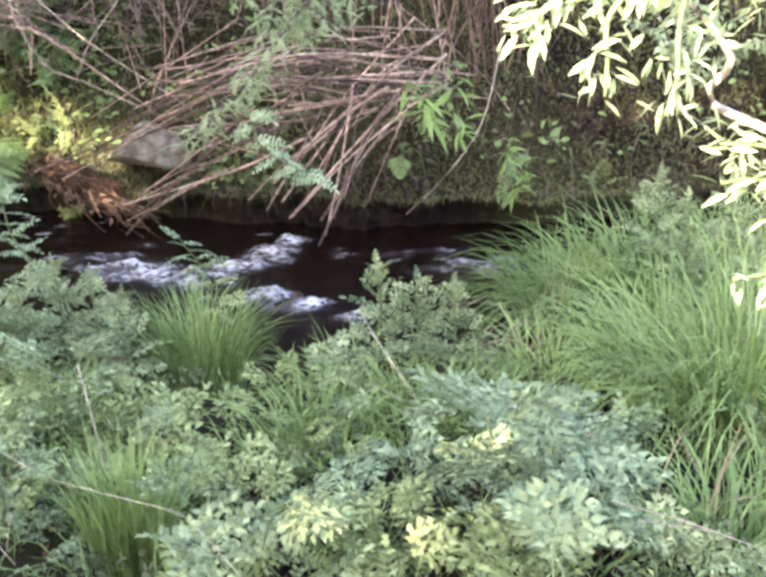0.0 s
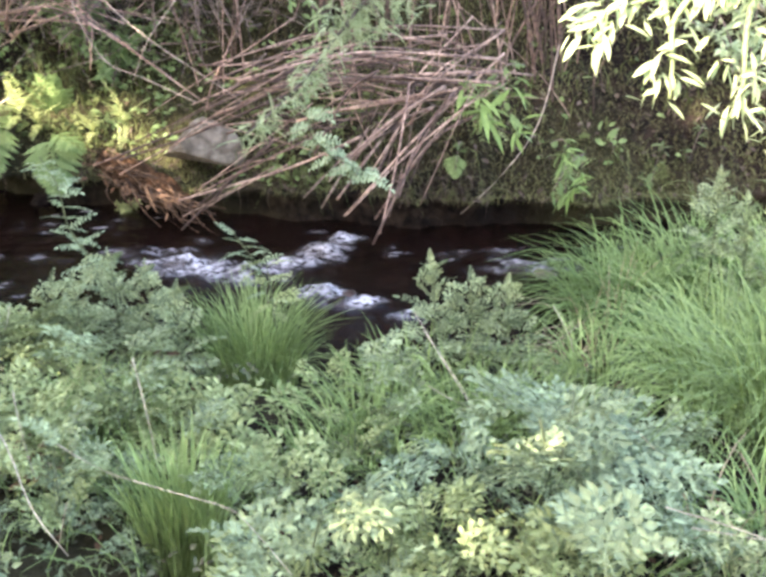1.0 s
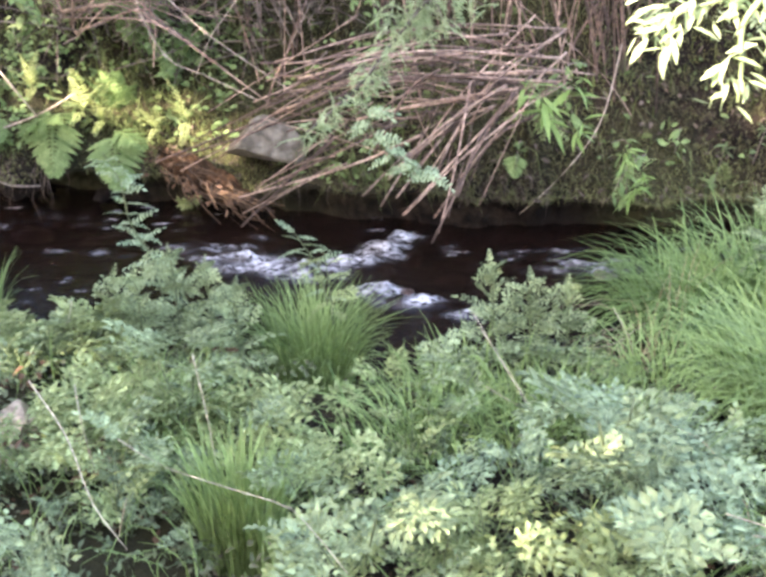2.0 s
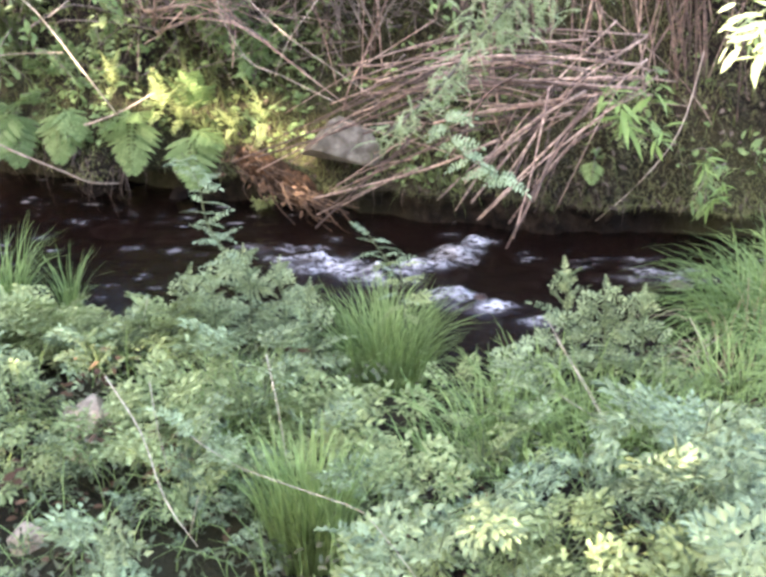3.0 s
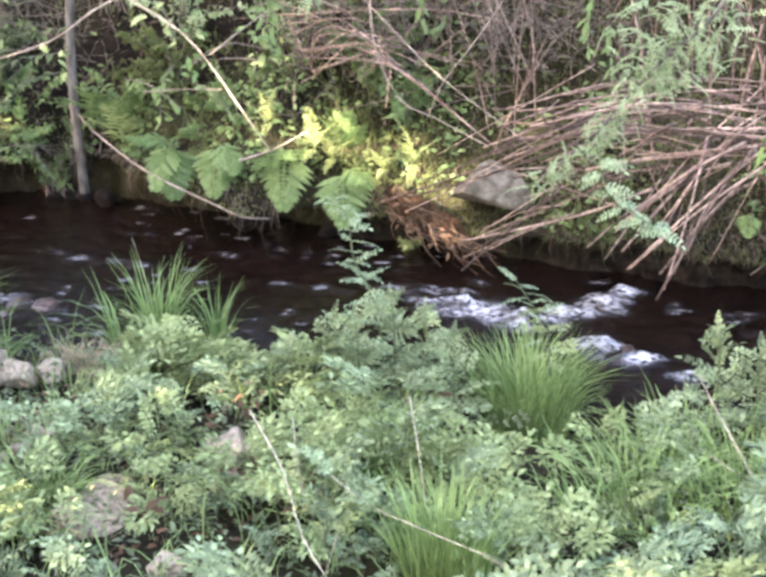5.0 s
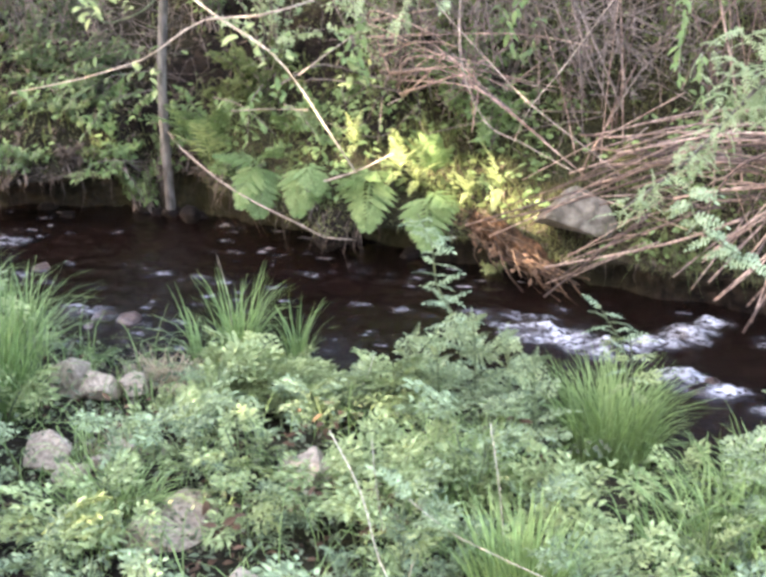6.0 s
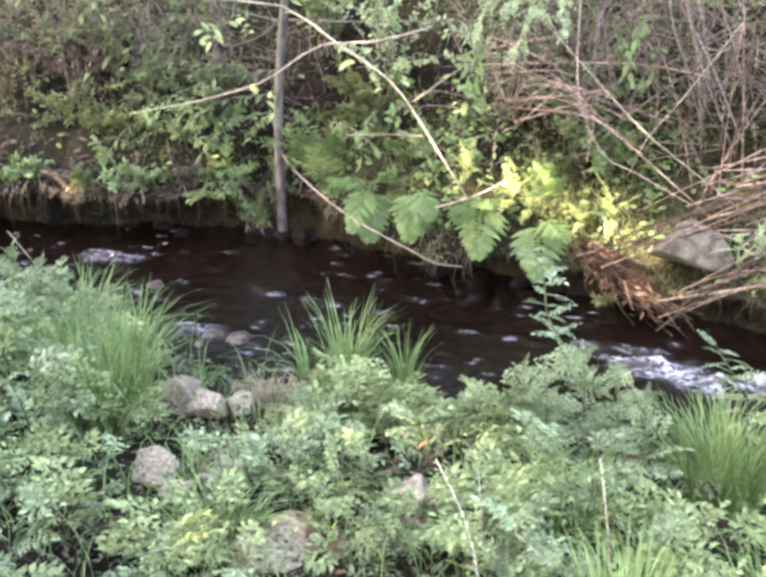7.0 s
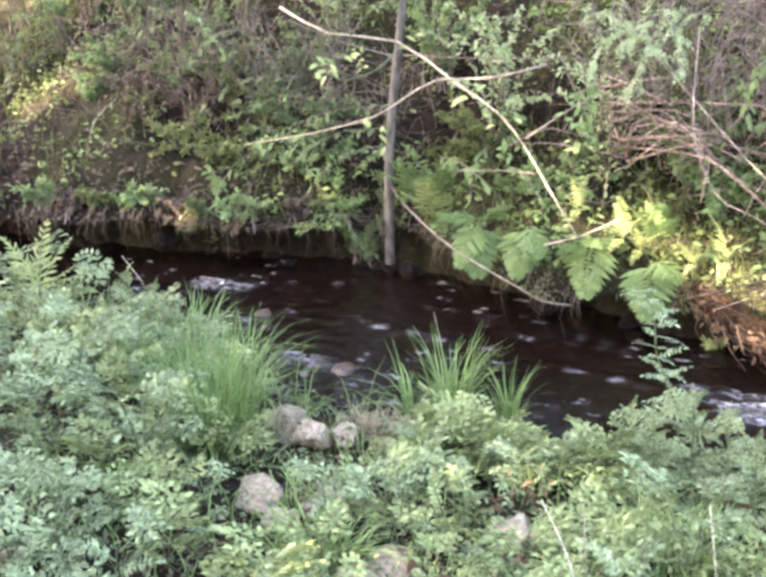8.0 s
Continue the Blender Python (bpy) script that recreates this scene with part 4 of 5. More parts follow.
# ---------------------------------------------------------------- ferns
def frond_mesh(name, material, length, width, pairs, seed, tip=1.0, lobes=4):
    """A fern frond along +y: tapering rib with pointed pinnae that nearly touch."""
    r, g = random.Random(seed), Geo()
    def at(k):
        return Vector((0, length * k, length * (0.22 * k - 0.38 * k * k)))
    g.tube([at(i / 8) for i in range(9)], 0.0025, 0.0008, 4)
    for i in range(pairs):
        k = 0.12 + 0.88 * i / pairs
        w = width * (1 - k) ** 0.75 * (0.6 + min(0.4, k * 2)) + 0.008
        for e in (-1, 1):
            d = Vector((e, 0.45 + 0.3 * k + r.uniform(-.12, .12), r.uniform(-.3, .2)))
            p = at(k)
            n = lobes
            for j in range(n):        # each pinna is lobed
                q = p + d.normalized() * (w * j / n)
                for f in (-1, 1):
                    g.leaf(q, d.normalized() * 0.7 + Vector((0, f * 0.8, 0)), (0, 0, 1), min(w * 0.3, length / pairs * .55) * (1 - 0.5 * j / n) + .003, length / pairs * 0.3, .05, .1)
            g.leaf(p, d, (0, 0, 1), w, length / pairs * 0.42 * (1 + (1 - tip)), .05, .2)
    return g.mesh(name, material)


FERN = [frond_mesh("frond", M_FERN, 0.24 + .03 * i, 0.095, 10, 70 + i) for i in range(3)]
FERN_LIGHT = [frond_mesh("frond", M_HERB_Y, 0.25, 0.085, 11, 78 + i, 1.0, 0) for i in range(2)]
FERN_BIG = [frond_mesh("frond", M_FERN, 0.20, 0.13, 13, 75 + i, -1.1) for i in range(2)]


def fern(at, poses, label, leaves):
    root = new("fern")
    root.location = at
    for i, (rx, rz, s) in enumerate(poses):
        part("frond", leaves[i % len(leaves)], None, root, m=pose(0, 0, 0, rx, 0, rz) @ Matrix.Scale(s, 4))
    return tagged(root, label, "fern")


# rz 180 points to the stream; rx lifts the frond
for p, turns, fr, text in [
    ((-1.93, 3.96, 0.35), [(-45, 160, .9), (-55, 200, 1.0), (20, 110, .8), (35, 240, .8)], FERN_BIG, "fern with broad drooping fronds over the water"),
    ((-1.49, 3.95, 0.35), [(-58, 180, 1.05), (-15, 120, .7), (10, 215, .7)], FERN_BIG, "fern with a broad frond hanging over the water"),
    ((-1.73, 3.93, 0.37), [(-55, 175, .95), (-30, 225, .7)], FERN_BIG, "fern with a drooping frond beneath a twig"),
    ((-1.27, 3.90, 0.31), [(-58, 188, 1.0), (-10, 240, .7)], FERN_BIG, "fern with a rounded frond hanging over the water"),
    ((-2.29, 4.35, 0.23), [(60, 190, 1.0), (45, 150, .9), (70, 230, .9), (30, 260, .8), (50, 110, .8)], FERN, "fern with upright feathery fronds on the bank"),
    ((-2.01, 4.40, 0.27), [(60, 190, .9), (45, 150, .8), (40, 230, .9)], FERN, "fern with upright feathery fronds on the bank"),
    ((-1.27, 3.98, 0.35), [(70, 170, .8), (50, 220, .7), (55, 130, .7), (80, 200, .7)], FERN, "sunlit yellow-green fern on the bank"),
    ((-3.17, 3.00, 0.21), [(45, -70, .9), (25, -95, .9), (65, -40, 1.0), (75, 150, 1.1), (70, 100, 1.0), (20, -130, .8), (80, 0, 1.1)], FERN_LIGHT, "pale green fern at the stream edge"),
    ((-2.03, 2.95, 0.03), [(60, 180, .4), (40, 120, .4), (45, 250, .4), (30, 300, .35)], FERN, "small fresh fern beside stones at the water"),
    ((0.74, 3.95, 0.08), [(70, 180, .6), (40, 230, .5), (45, 130, .5)], FERN_LIGHT, "small green fern in the bank"),
    ((0.42, 3.85, 0.19), [(10, 200, .5), (-20, 160, .5), (40, 240, .5)], FERN_LIGHT, "small green fern drooping from the bank"),
    ((0.14, 3.75, 0.43), [(-10, 180, .6), (-20, 220, .55), (30, 140, .6), (50, 200, .6), (0, 110, .6)], FERN_LIGHT, "green fern growing through the reed heap"),
    ((0.06, 3.72, 0.30), [(-40, 180, .4)], FERN_BIG, "single small drooping fern frond"),
    ((-2.20, 4.12, 0.29), [(62, 185, .95), (50, 150, .85), (48, 222, .85), (75, 200, .8)], FERN_LIGHT, "fern with fresh feathery fronds beside the sapling"),
    ((-2.32, 4.20, 0.36), [(55, 175, .8), (40, 225, .75), (40, 135, .7)], FERN, "fern with fresh feathery fronds beside the sapling"),
    ((-2.74, 4.12, 0.21), [(-5, 175, .42), (5, 135, .4), (8, 235, .45), (30, 200, .35)], FERN_LIGHT, "small low fern on the dark foot of the bank"),
    ((-3.19, 4.12, 0.36), [(-40, 185, .42), (10, 150, .35)], FERN_BIG, "small bright fern hanging on the brown bank"),
    ((-2.38, 4.40, 0.30), [(50, 180, .9), (40, 230, .9), (30, 130, .9)], FERN, "fern with feathery fronds on the bank"),
]:
    fern(p, turns, text, fr)


# ---------------------------------------------------------------- sapling and its twigs
def leafy(g, line, every, length, width, r, spread=1.0, droop=0.0):
    """Leaves to both sides of a twig."""
    for i in range(1, len(line)):
        d = (line[i] - line[i - 1]).normalized()
        for k in range(every):
            p = line[i - 1].lerp(line[i], r.random())
            side = Vector((r.gauss(0, 1), r.gauss(0, 1), r.gauss(0, 1) - droop)).normalized()
            g.leaf(p, d * 0.5 + side * spread, (r.gauss(0, .4), -.4, 1), length * r.uniform(.6, 1.15), width * r.uniform(.7, 1.1))


sapling = new("sapling")
base = Vector((-2.47, 4.25, 0.01))
base.z = 0.0
trunk_line = curve([base + Vector((0, 0, -.05)), (-2.46, 4.27, 0.52), (-2.40, 4.30, 1.05), (-2.38, 4.40, 1.61)], 16)
g = Geo()
g.tube(trunk_line, .021, .014, 9)
part("trunk", g, M_BARK, sapling)
TWIGS = [
    ([(-2.41, 4.28, 0.87), (-2.55, 4.10, 0.95), (-2.69, 3.95, 1.05)], .0045, M_CANE),
    ([(-2.79, 4.05, 1.08), (-2.55, 4.0, 1.0), (-2.37, 4.20, 0.945), (-2.04, 4.00, 0.85), (-1.82, 3.90, 0.77), (-1.70, 3.86, 0.66), (-1.63, 3.86, 0.55), (-1.53, 3.90, 0.36)], .0062, M_STRAW),
    ([(-1.73, 4.10, 0.91), (-1.90, 4.00, 0.87), (-2.11, 4.00, 0.85), (-2.23, 3.95, 0.78), (-2.35, 3.95, 0.71), (-2.61, 3.95, 0.63), (-2.93, 3.95, 0.56)], .0055, M_CANE),
    ([(-2.45, 4.26, 0.35), (-2.31, 4.10, 0.34), (-2.09, 3.95, 0.28), (-1.90, 3.85, 0.24), (-1.71, 3.80, 0.19), (-1.61, 3.78, 0.16), (-1.51, 3.78, 0.16)], .0055, M_CANE),
    ([(-1.68, 3.90, 0.31), (-1.52, 3.90, 0.37), (-1.39, 3.90, 0.44)], .0055, M_CANE),
    ([(-2.01, 3.95, 0.54), (-1.86, 3.93, 0.56), (-1.68, 3.88, 0.58)], .0035, M_CANE),
    ([(-2.42, 4.26, 0.89), (-2.40, 4.10, 0.86), (-2.47, 4.05, 0.83), (-2.52, 4.00, 0.83), (-2.60, 4.00, 0.89)], .005, M_STEM),
    ([(-2.39, 4.28, 0.88), (-2.00, 4.20, 0.90), (-1.62, 4.20, 0.92)], .005, M_TWIG),
    ([(-1.79, 3.90, 0.66), (-1.67, 4.00, 0.71), (-1.49, 4.10, 0.64), (-1.34, 4.10, 0.68), (-1.21, 4.10, 0.78)], .0045, M_TWIG),
    ([(-1.71, 3.87, 0.70), (-1.63, 3.90, 0.76), (-1.53, 4.00, 0.83)], .0035, M_CANE),
]
for line, w, mat in TWIGS:
    g = Geo()
    g.tube(curve(line, 14), w * .85, w * .45, 6)
    part("branch", g, mat, sapling)
r = random.Random(15)
for q, n, mat in [((-2.57, 4.00, 0.86), 10, M_HERB_Y), ((-2.44, 4.05, 0.89), 8, M_HERB_Y), ((-2.33, 3.95, 0.67), 7, M_HERB_Y), ((-2.30, 4.20, 0.92), 5, M_SUN_YELLOW),
                  ((-1.95, 3.95, 0.82), 6, M_HERB_Y), ((-1.82, 3.90, 0.76), 5, M_SUN_YELLOW), ((-1.75, 3.90, 0.81), 5, M_FERN), ((-1.56, 4.00, 0.75), 16, M_FERN),
                  ((-1.54, 4.00, 0.67), 10, M_HERB_Y), ((-1.82, 3.92, 0.65), 6, M_FERN), ((-2.70, 3.95, 0.59), 9, M_FERN), ((-2.84, 3.95, 0.58), 8, M_FERN)]:
    for i in range(n):
        g = Geo()
        g.leaf(Vector(q) + Vector((r.gauss(0, .03), r.gauss(0, .02), r.gauss(0, .025))), (r.gauss(0, 1), r.gauss(-.4, 1), r.gauss(-.1, .7)), (r.gauss(0, .4), -.5, 1), r.uniform(.03, .055), r.uniform(.016, .026))
        part("leaf", g, mat, sapling)
tagged(sapling, "slender grey sapling with pale arching twigs at the water's edge", "sapling")


# ---------------------------------------------------------------- bushes on the far bank
def bush(at, size, label, material, seed, stems=14, leaf=.035, every=3):
    """A leafy shrub: stems that fan out of one base, each with leaves along it."""
    r, root = random.Random(seed), new("bush")
    z = ground_z(at[0], at[1])
    for i in range(stems):
        a, out = r.uniform(0, 6.283), size[0] * r.uniform(.2, 1)
        h = size[1] * r.uniform(.5, 1.05)
        line = curve([(r.gauss(0, .04), r.gauss(0, .04), -.03), (out * .4 * math.cos(a), out * .4 * math.sin(a), h * .65), (out * math.cos(a), out * math.sin(a), h * r.uniform(.75, 1))], 10)
        wood, leaves = Geo(), Geo()
        wood.tube(line, .004, .0015, 4)
        leafy(leaves, line[2:], every, leaf, leaf * .5, r, 1.0, .2)
        tagged(part("foliage", leaves, material, part("branch", wood, M_TWIG, root)), kind="stuff")
    root.location = (at[0], at[1], z)
    return tagged(root, label, "bush")


B_GREEN, B_OLIVE = "loose green leafy shrub on the bank", "olive weedy shrub on the shaded bank"
for i, (p, s, mat, text) in enumerate([
    ((-2.89, 4.50, 0.12), (.22, .35), M_SHADE, B_GREEN), ((-3.26, 4.60, 0.14), (.3, .5), M_SHADE, B_GREEN), ((-3.63, 4.65, 0.14), (.25, .45), M_MOSS, B_OLIVE),
    ((-3.85, 4.50, 0.04), (.2, .2), M_MOSS, B_OLIVE), ((-4.18, 4.50, 0.12), (.15, .2), M_FERN, B_GREEN), ((-4.71, 4.60, -0.06), (.3, .5), M_MOSS, B_OLIVE),
    ((-3.09, 4.95, 0.42), (.4, .6), M_HERB, B_GREEN), ((-3.62, 5.00, 0.44), (.4, .65), M_SHADE, B_GREEN), ((-4.03, 5.00, 0.52), (.4, .7), M_MOSS, B_OLIVE),
    ((-4.60, 5.00, 0.56), (.4, .7), M_MOSS, B_OLIVE), ((-4.98, 4.90, 0.55), (.35, .6), M_MOSS, B_OLIVE), ((-2.55, 4.90, 0.58), (.35, .6), M_FERN, B_GREEN),
    ((-2.16, 4.70, 0.88), (.35, .7), M_PALE, "pale green leafy shrub above the bank"), ((-1.63, 4.60, 0.85), (.35, .6), M_PALE, "pale green leafy shrub above the bank"),
    ((1.07, 4.20, 0.24), (.4, .5), M_PALE, "grey-green shrub on the shaded bank"), ((1.31, 4.40, 0.39), (.4, .6), M_MOSS, B_OLIVE),
    ((0.67, 4.50, 0.37), (.35, .5), M_MOSS, B_OLIVE), ((-1.35, 4.60, 0.38), (.35, .5), M_MOSS, B_OLIVE), ((-1.48, 4.60, 0.46), (.35, .5), M_MOSS, B_OLIVE),
    ((-4.08, 4.75, 0.51), (.3, .45), M_SHADE, B_GREEN), ((-3.60, 4.70, 0.48), (.3, .5), M_SHADE, B_GREEN), ((-3.14, 4.70, 0.58), (.3, .5), M_SHADE, B_GREEN), ((-4.63, 4.75, 0.63), (.3, .5), M_FERN, B_GREEN),
    ((-1.29, 4.50, 0.61), (.3, .45), M_FERN, B_GREEN), ((-1.16, 4.30, 0.69), (.2, .3), M_FERN, B_GREEN),
    ((-1.84, 4.30, 0.41), (.22, .3), M_FERN, B_GREEN), ((-2.90, 4.35, 0.10), (.15, .15), M_FERN, B_GREEN),
]):
    bush(p, s, text, mat, 500 + i, 18, .032 if mat is not M_MOSS else .026, 6)
for i, (p, mat, text) in enumerate([
    ((-2.95, 4.50, 0.70), M_SHADE, B_GREEN), ((-3.21, 4.50, 0.55), M_SHADE, B_GREEN), ((-2.77, 4.40, 0.38), M_FERN, B_GREEN), ((-3.46, 4.60, 0.67), M_MOSS, B_OLIVE), ((-3.78, 4.60, 0.74), M_FERN, B_GREEN),
    ((-4.15, 4.60, 0.79), M_FERN, B_GREEN), ((-2.96, 4.30, 0.26), M_SHADE, B_GREEN), ((-3.21, 4.30, 0.27), M_MOSS, B_OLIVE), ((-3.51, 4.30, 0.13), M_MOSS, B_OLIVE), ((-2.62, 4.30, 0.25), M_FERN, B_GREEN), ((-3.87, 4.45, 0.26), M_WITHER, "brown withered weeds on the shaded bank"), ((-3.58, 4.50, 0.37), M_WITHER, "brown withered weeds on the shaded bank"), ((-4.53, 4.55, 0.33), M_SUN_YELLOW, "sunlit yellow-green weeds on the bank"),
    ((-1.30, 4.40, 0.90), M_FERN, B_GREEN), ((-2.35, 4.40, 0.43), M_FERN, B_GREEN), ((-2.14, 4.50, 0.53), M_MOSS, B_OLIVE), ((-1.77, 4.35, 0.50), M_FERN, B_GREEN), ((-1.36, 4.05, 0.35), M_SUN_YELLOW, "sunlit yellow-green weeds on the bank"),
    ((-1.57, 4.10, 0.38), M_SUN_YELLOW, "sunlit yellow-green weeds on the bank"), ((-1.08, 4.00, 0.36), M_SUN_YELLOW, "sunlit yellow-green weeds on the bank")]):
    small = mat is M_SUN_YELLOW  # low weeds
    bush(p, (.1, .12) if small else (.26, .34), text, mat, 700 + i, 9 if small else 18, .03 if small else .026 if mat is M_WITHER else .034, 3 if small else 6)
for i in range(16):          # unseen shrubs added above the bank, to keep sky off it and the water
    bush((-6.5 + .6 * i + rnd(-.2, .2), 6.3 + rnd(-.3, .6)), (1.0, rnd(3.2, 4.8)), "unseen tall shrub added above the bank to block sky and darken reflections", M_CROWN, 540 + i, 8, .24, 32)
for i in range(11):          # and more added behind the camera, against the low sky
    bush((-8.5 + 1.35 * i + rnd(-.3, .3), -4.6 + rnd(-.5, .3)), (1.3, rnd(2.9, 3.7)), "unseen tall shrub added behind the camera to block the low sky", M_CROWN, 580 + i, 7, .26, 36)

SPRAY = []
for i in range(4):
    g = Geo()
    g.leaf((0, 0, 0), (0, 1, 0), (0, 0, 1), .045 + .006 * i, .018 + .002 * i, .12, .1 + .06 * i)
    SPRAY.append([g.mesh("spray leaf", mat) for mat in (M_FERN, M_SHADE)] + [pinnate("spray leaf", M_PALE, 5, .075 + .008 * i, .022, .0095, 150 + i, .4, .5, .2)])


def spray(line, count, tone, w=.003):
    """A leafy twig that hangs or arches out of the bank."""
    root, line, g = new("leafy_twig"), curve(line, 12), Geo()
    g.tube(line, w, w * .4, 4)
    part("twig", g, M_TWIG, root)
    for i in range(count):
        u = (i + rnd(0, 1)) / count * (len(line) - 1)
        j = min(int(u), len(line) - 2)
        p, d = line[j].lerp(line[j + 1], u - j), (line[j + 1] - line[j]).normalized()
        way = (d * .6 + Vector((rnd(-1, 1), rnd(-1, .3), rnd(-.8, .5)))).normalized()
        part("leaf", SPRAY[i % 4][tone], None, root, m=Matrix.Translation(p) @ way.to_track_quat("Y", "Z").to_matrix().to_4x4() @ Matrix.Rotation(rnd(-.5, .5), 4, "Y") @ Matrix.Scale(rnd(.5, .95), 4))
    return tagged(root, "leafy green twig arching over the shaded bank", "twig", "leafy twigs on the far bank")


RNG.seed(14)
SPRAYS = []          # root, tip, leaves, tone
SPRAYS += [
    ((-2.39, 4.25, 0.70), (-2.96, 4.05, 0.53), 26, 0),
    ((-2.44, 4.25, 0.60), (-2.78, 4.05, 0.48), 22, 1),
    ((-2.49, 4.25, 0.52), (-2.69, 4.05, 0.39), 20, 1),
    ((-2.66, 4.25, 0.70), (-3.04, 4.05, 0.64), 22, 0),
    ((-2.84, 4.25, 0.77), (-3.18, 4.05, 0.69), 20, 1),
    ((-3.00, 4.25, 0.48), (-3.18, 4.05, 0.30), 16, 0),
    ((-3.82, 4.25, 0.63), (-3.88, 4.05, 0.36), 14, 1),
    ((-4.03, 4.25, 0.37), (-3.68, 4.05, 0.27), 14, 0),
    ((-3.06, 4.25, 0.96), (-3.26, 4.05, 0.84), 18, 1),
]
SPRAYS += [
    ((-3.54, 4.25, 0.94), (-3.78, 4.05, 0.84), 18, 0),
    ((-3.37, 4.25, 0.38), (-3.10, 4.05, 0.29), 10, 0),
    ((-2.59, 4.25, 0.22), (-2.78, 4.05, 0.19), 12, 0),
    ((-2.71, 4.25, 0.23), (-2.48, 4.05, 0.17), 10, 1),
    ((-2.06, 4.25, 1.07), (-1.85, 4.05, 0.92), 22, 0),
    ((-1.90, 4.25, 1.05), (-1.93, 4.05, 0.95), 20, 1),
    ((-1.42, 4.25, 1.05), (-1.56, 4.02, 0.90), 22, 2),
    ((-1.30, 4.25, 1.04), (-1.40, 4.02, 0.84), 24, 2),
    ((-1.55, 4.25, 1.04), (-1.28, 4.00, 0.96), 22, 2),
    ((-1.62, 4.25, 1.06), (-1.36, 4.00, 1.02), 18, 2),
    ((-1.20, 4.25, 1.08), (-1.44, 4.00, 1.00), 18, 2),
    ((-1.35, 4.25, 1.08), (-1.22, 4.00, 0.92), 16, 2),
]
SPRAYS += [
    ((-1.66, 4.25, 0.80), (-1.56, 4.05, 0.66), 14, 0),
    ((-1.12, 4.25, 0.89), (-1.00, 4.05, 0.75), 16, 0),
    ((-2.23, 4.25, 0.50), (-1.89, 4.05, 0.43), 14, 0),
    ((-1.94, 4.25, 0.49), (-1.72, 4.05, 0.42), 14, 0),
    ((-2.02, 4.25, 0.56), (-2.01, 4.05, 0.38), 14, 0),
    ((-4.29, 4.25, 0.91), (-4.26, 4.05, 0.68), 18, 1),
    ((-3.40, 4.25, 1.02), (-3.07, 4.05, 0.89), 16, 0),
]
SPRAYS += [
    ((0.28, 3.85, 0.55), (0.15, 3.68, 0.51), 14, 0), ((0.13, 3.75, 0.52), (0.26, 3.62, 0.40), 16, 0), ((0.37, 3.85, 0.29), (0.44, 3.75, 0.26), 9, 0),
    ((0.48, 3.85, 0.25), (0.36, 3.72, 0.15), 14, 0), ((0.42, 3.85, 0.22), (0.41, 3.72, 0.13), 9, 0), ((0.60, 3.95, 0.30), (0.57, 3.85, 0.25), 6, 0),
    ((0.71, 3.90, 0.11), (0.73, 3.85, 0.28), 14, 1), ((0.08, 3.75, 0.33), (0.06, 3.68, 0.26), 5, 1), ((0.84, 3.95, 0.18), (0.88, 3.95, 0.31), 12, 1),
]
SPRAYS += [((-0.97, 4.2, 0.96), (-1.04, 4.1, 0.80), 22, 0), ((-0.92, 4.2, 0.86), (-0.97, 4.1, 0.74), 16, 1), ((-0.45, 4.0, 1.02), (-0.46, 3.9, 0.72), 26, 0), ((-0.40, 4.0, 0.80), (-0.38, 3.9, 0.56), 20, 0), ((-1.55, 4.1, 0.86), (-1.52, 4.0, 0.68), 22, 0)]
for a, b, n, tone in SPRAYS:
    a, b = Vector(a), Vector(b)
    spray([a, a.lerp(b, .5) + Vector((0, -.03, .05)), b], n, tone)

LANCE = []
for i in range(3):
    g = Geo()
    g.leaf((0, 0, 0), (0, 1, 0), (0, 0, 1), .075 + .015 * i, .013 + .002 * i, .15, .15 + .15 * i)
    LANCE.append(g.mesh("lance leaf", M_LANCE))


def lance_plant(at, count, size, label):
    """A loose plant of narrow pointed leaves that spring from a short stem."""
    root, g = new("leafy_plant"), Geo()
    root.location = at
    tip = Vector((rnd(-.03, .03), -.05, .09)) * size
    g.tube(curve([(0, .04, -.06), (0, 0, 0), tip], 6), .0025, .0012, 4)
    part("stem", g, M_STEM, root)
    for i in range(count):
        p = tip * (i / count)
        way = Vector((rnd(-1, 1), rnd(-1, .1), rnd(-.5, .9))).normalized()
        part("leaf", LANCE[i % 3], None, root, m=Matrix.Translation(p) @ way.to_track_quat("Y", "Z").to_matrix().to_4x4() @ Matrix.Rotation(rnd(-.6, .6), 4, "Y") @ Matrix.Scale(size * rnd(.7, 1.15), 4))
    return tagged(root, label, "plant", "leafy plants on the far bank")


for at, n, size in (((0.15, 3.64, 0.44), 16, 1.15), ((0.22, 3.66, 0.50), 13, 1.0), ((0.10, 3.65, 0.50), 9, .9), ((0.24, 3.60, 0.40), 6, .9), ((0.42, 3.68, 0.17), 13, .7), ((0.40, 3.72, 0.27), 11, .7), ((0.46, 3.70, 0.22), 8, .6)):
    lance_plant(at, n, size, "bright green plant of narrow leaves growing out of the bank")

RNG.seed(24)
for i in range(24):
    x = -4.35 + 2.75 * (i + rnd(-.3, .3)) / 24
    y = far_edge(x) + .14
    mat = (M_SHADE, M_WITHER, M_MOSS, M_FERN)[i % 4]
    weed = bush((x, y), (.11, .10), ("brown withered weeds" if mat is M_WITHER else "low green weeds") + " hanging from the lip of the bank", mat, 800 + i, 8, .028, 4)
    weed.location.y -= lip(x, y)

RNG.seed(15)
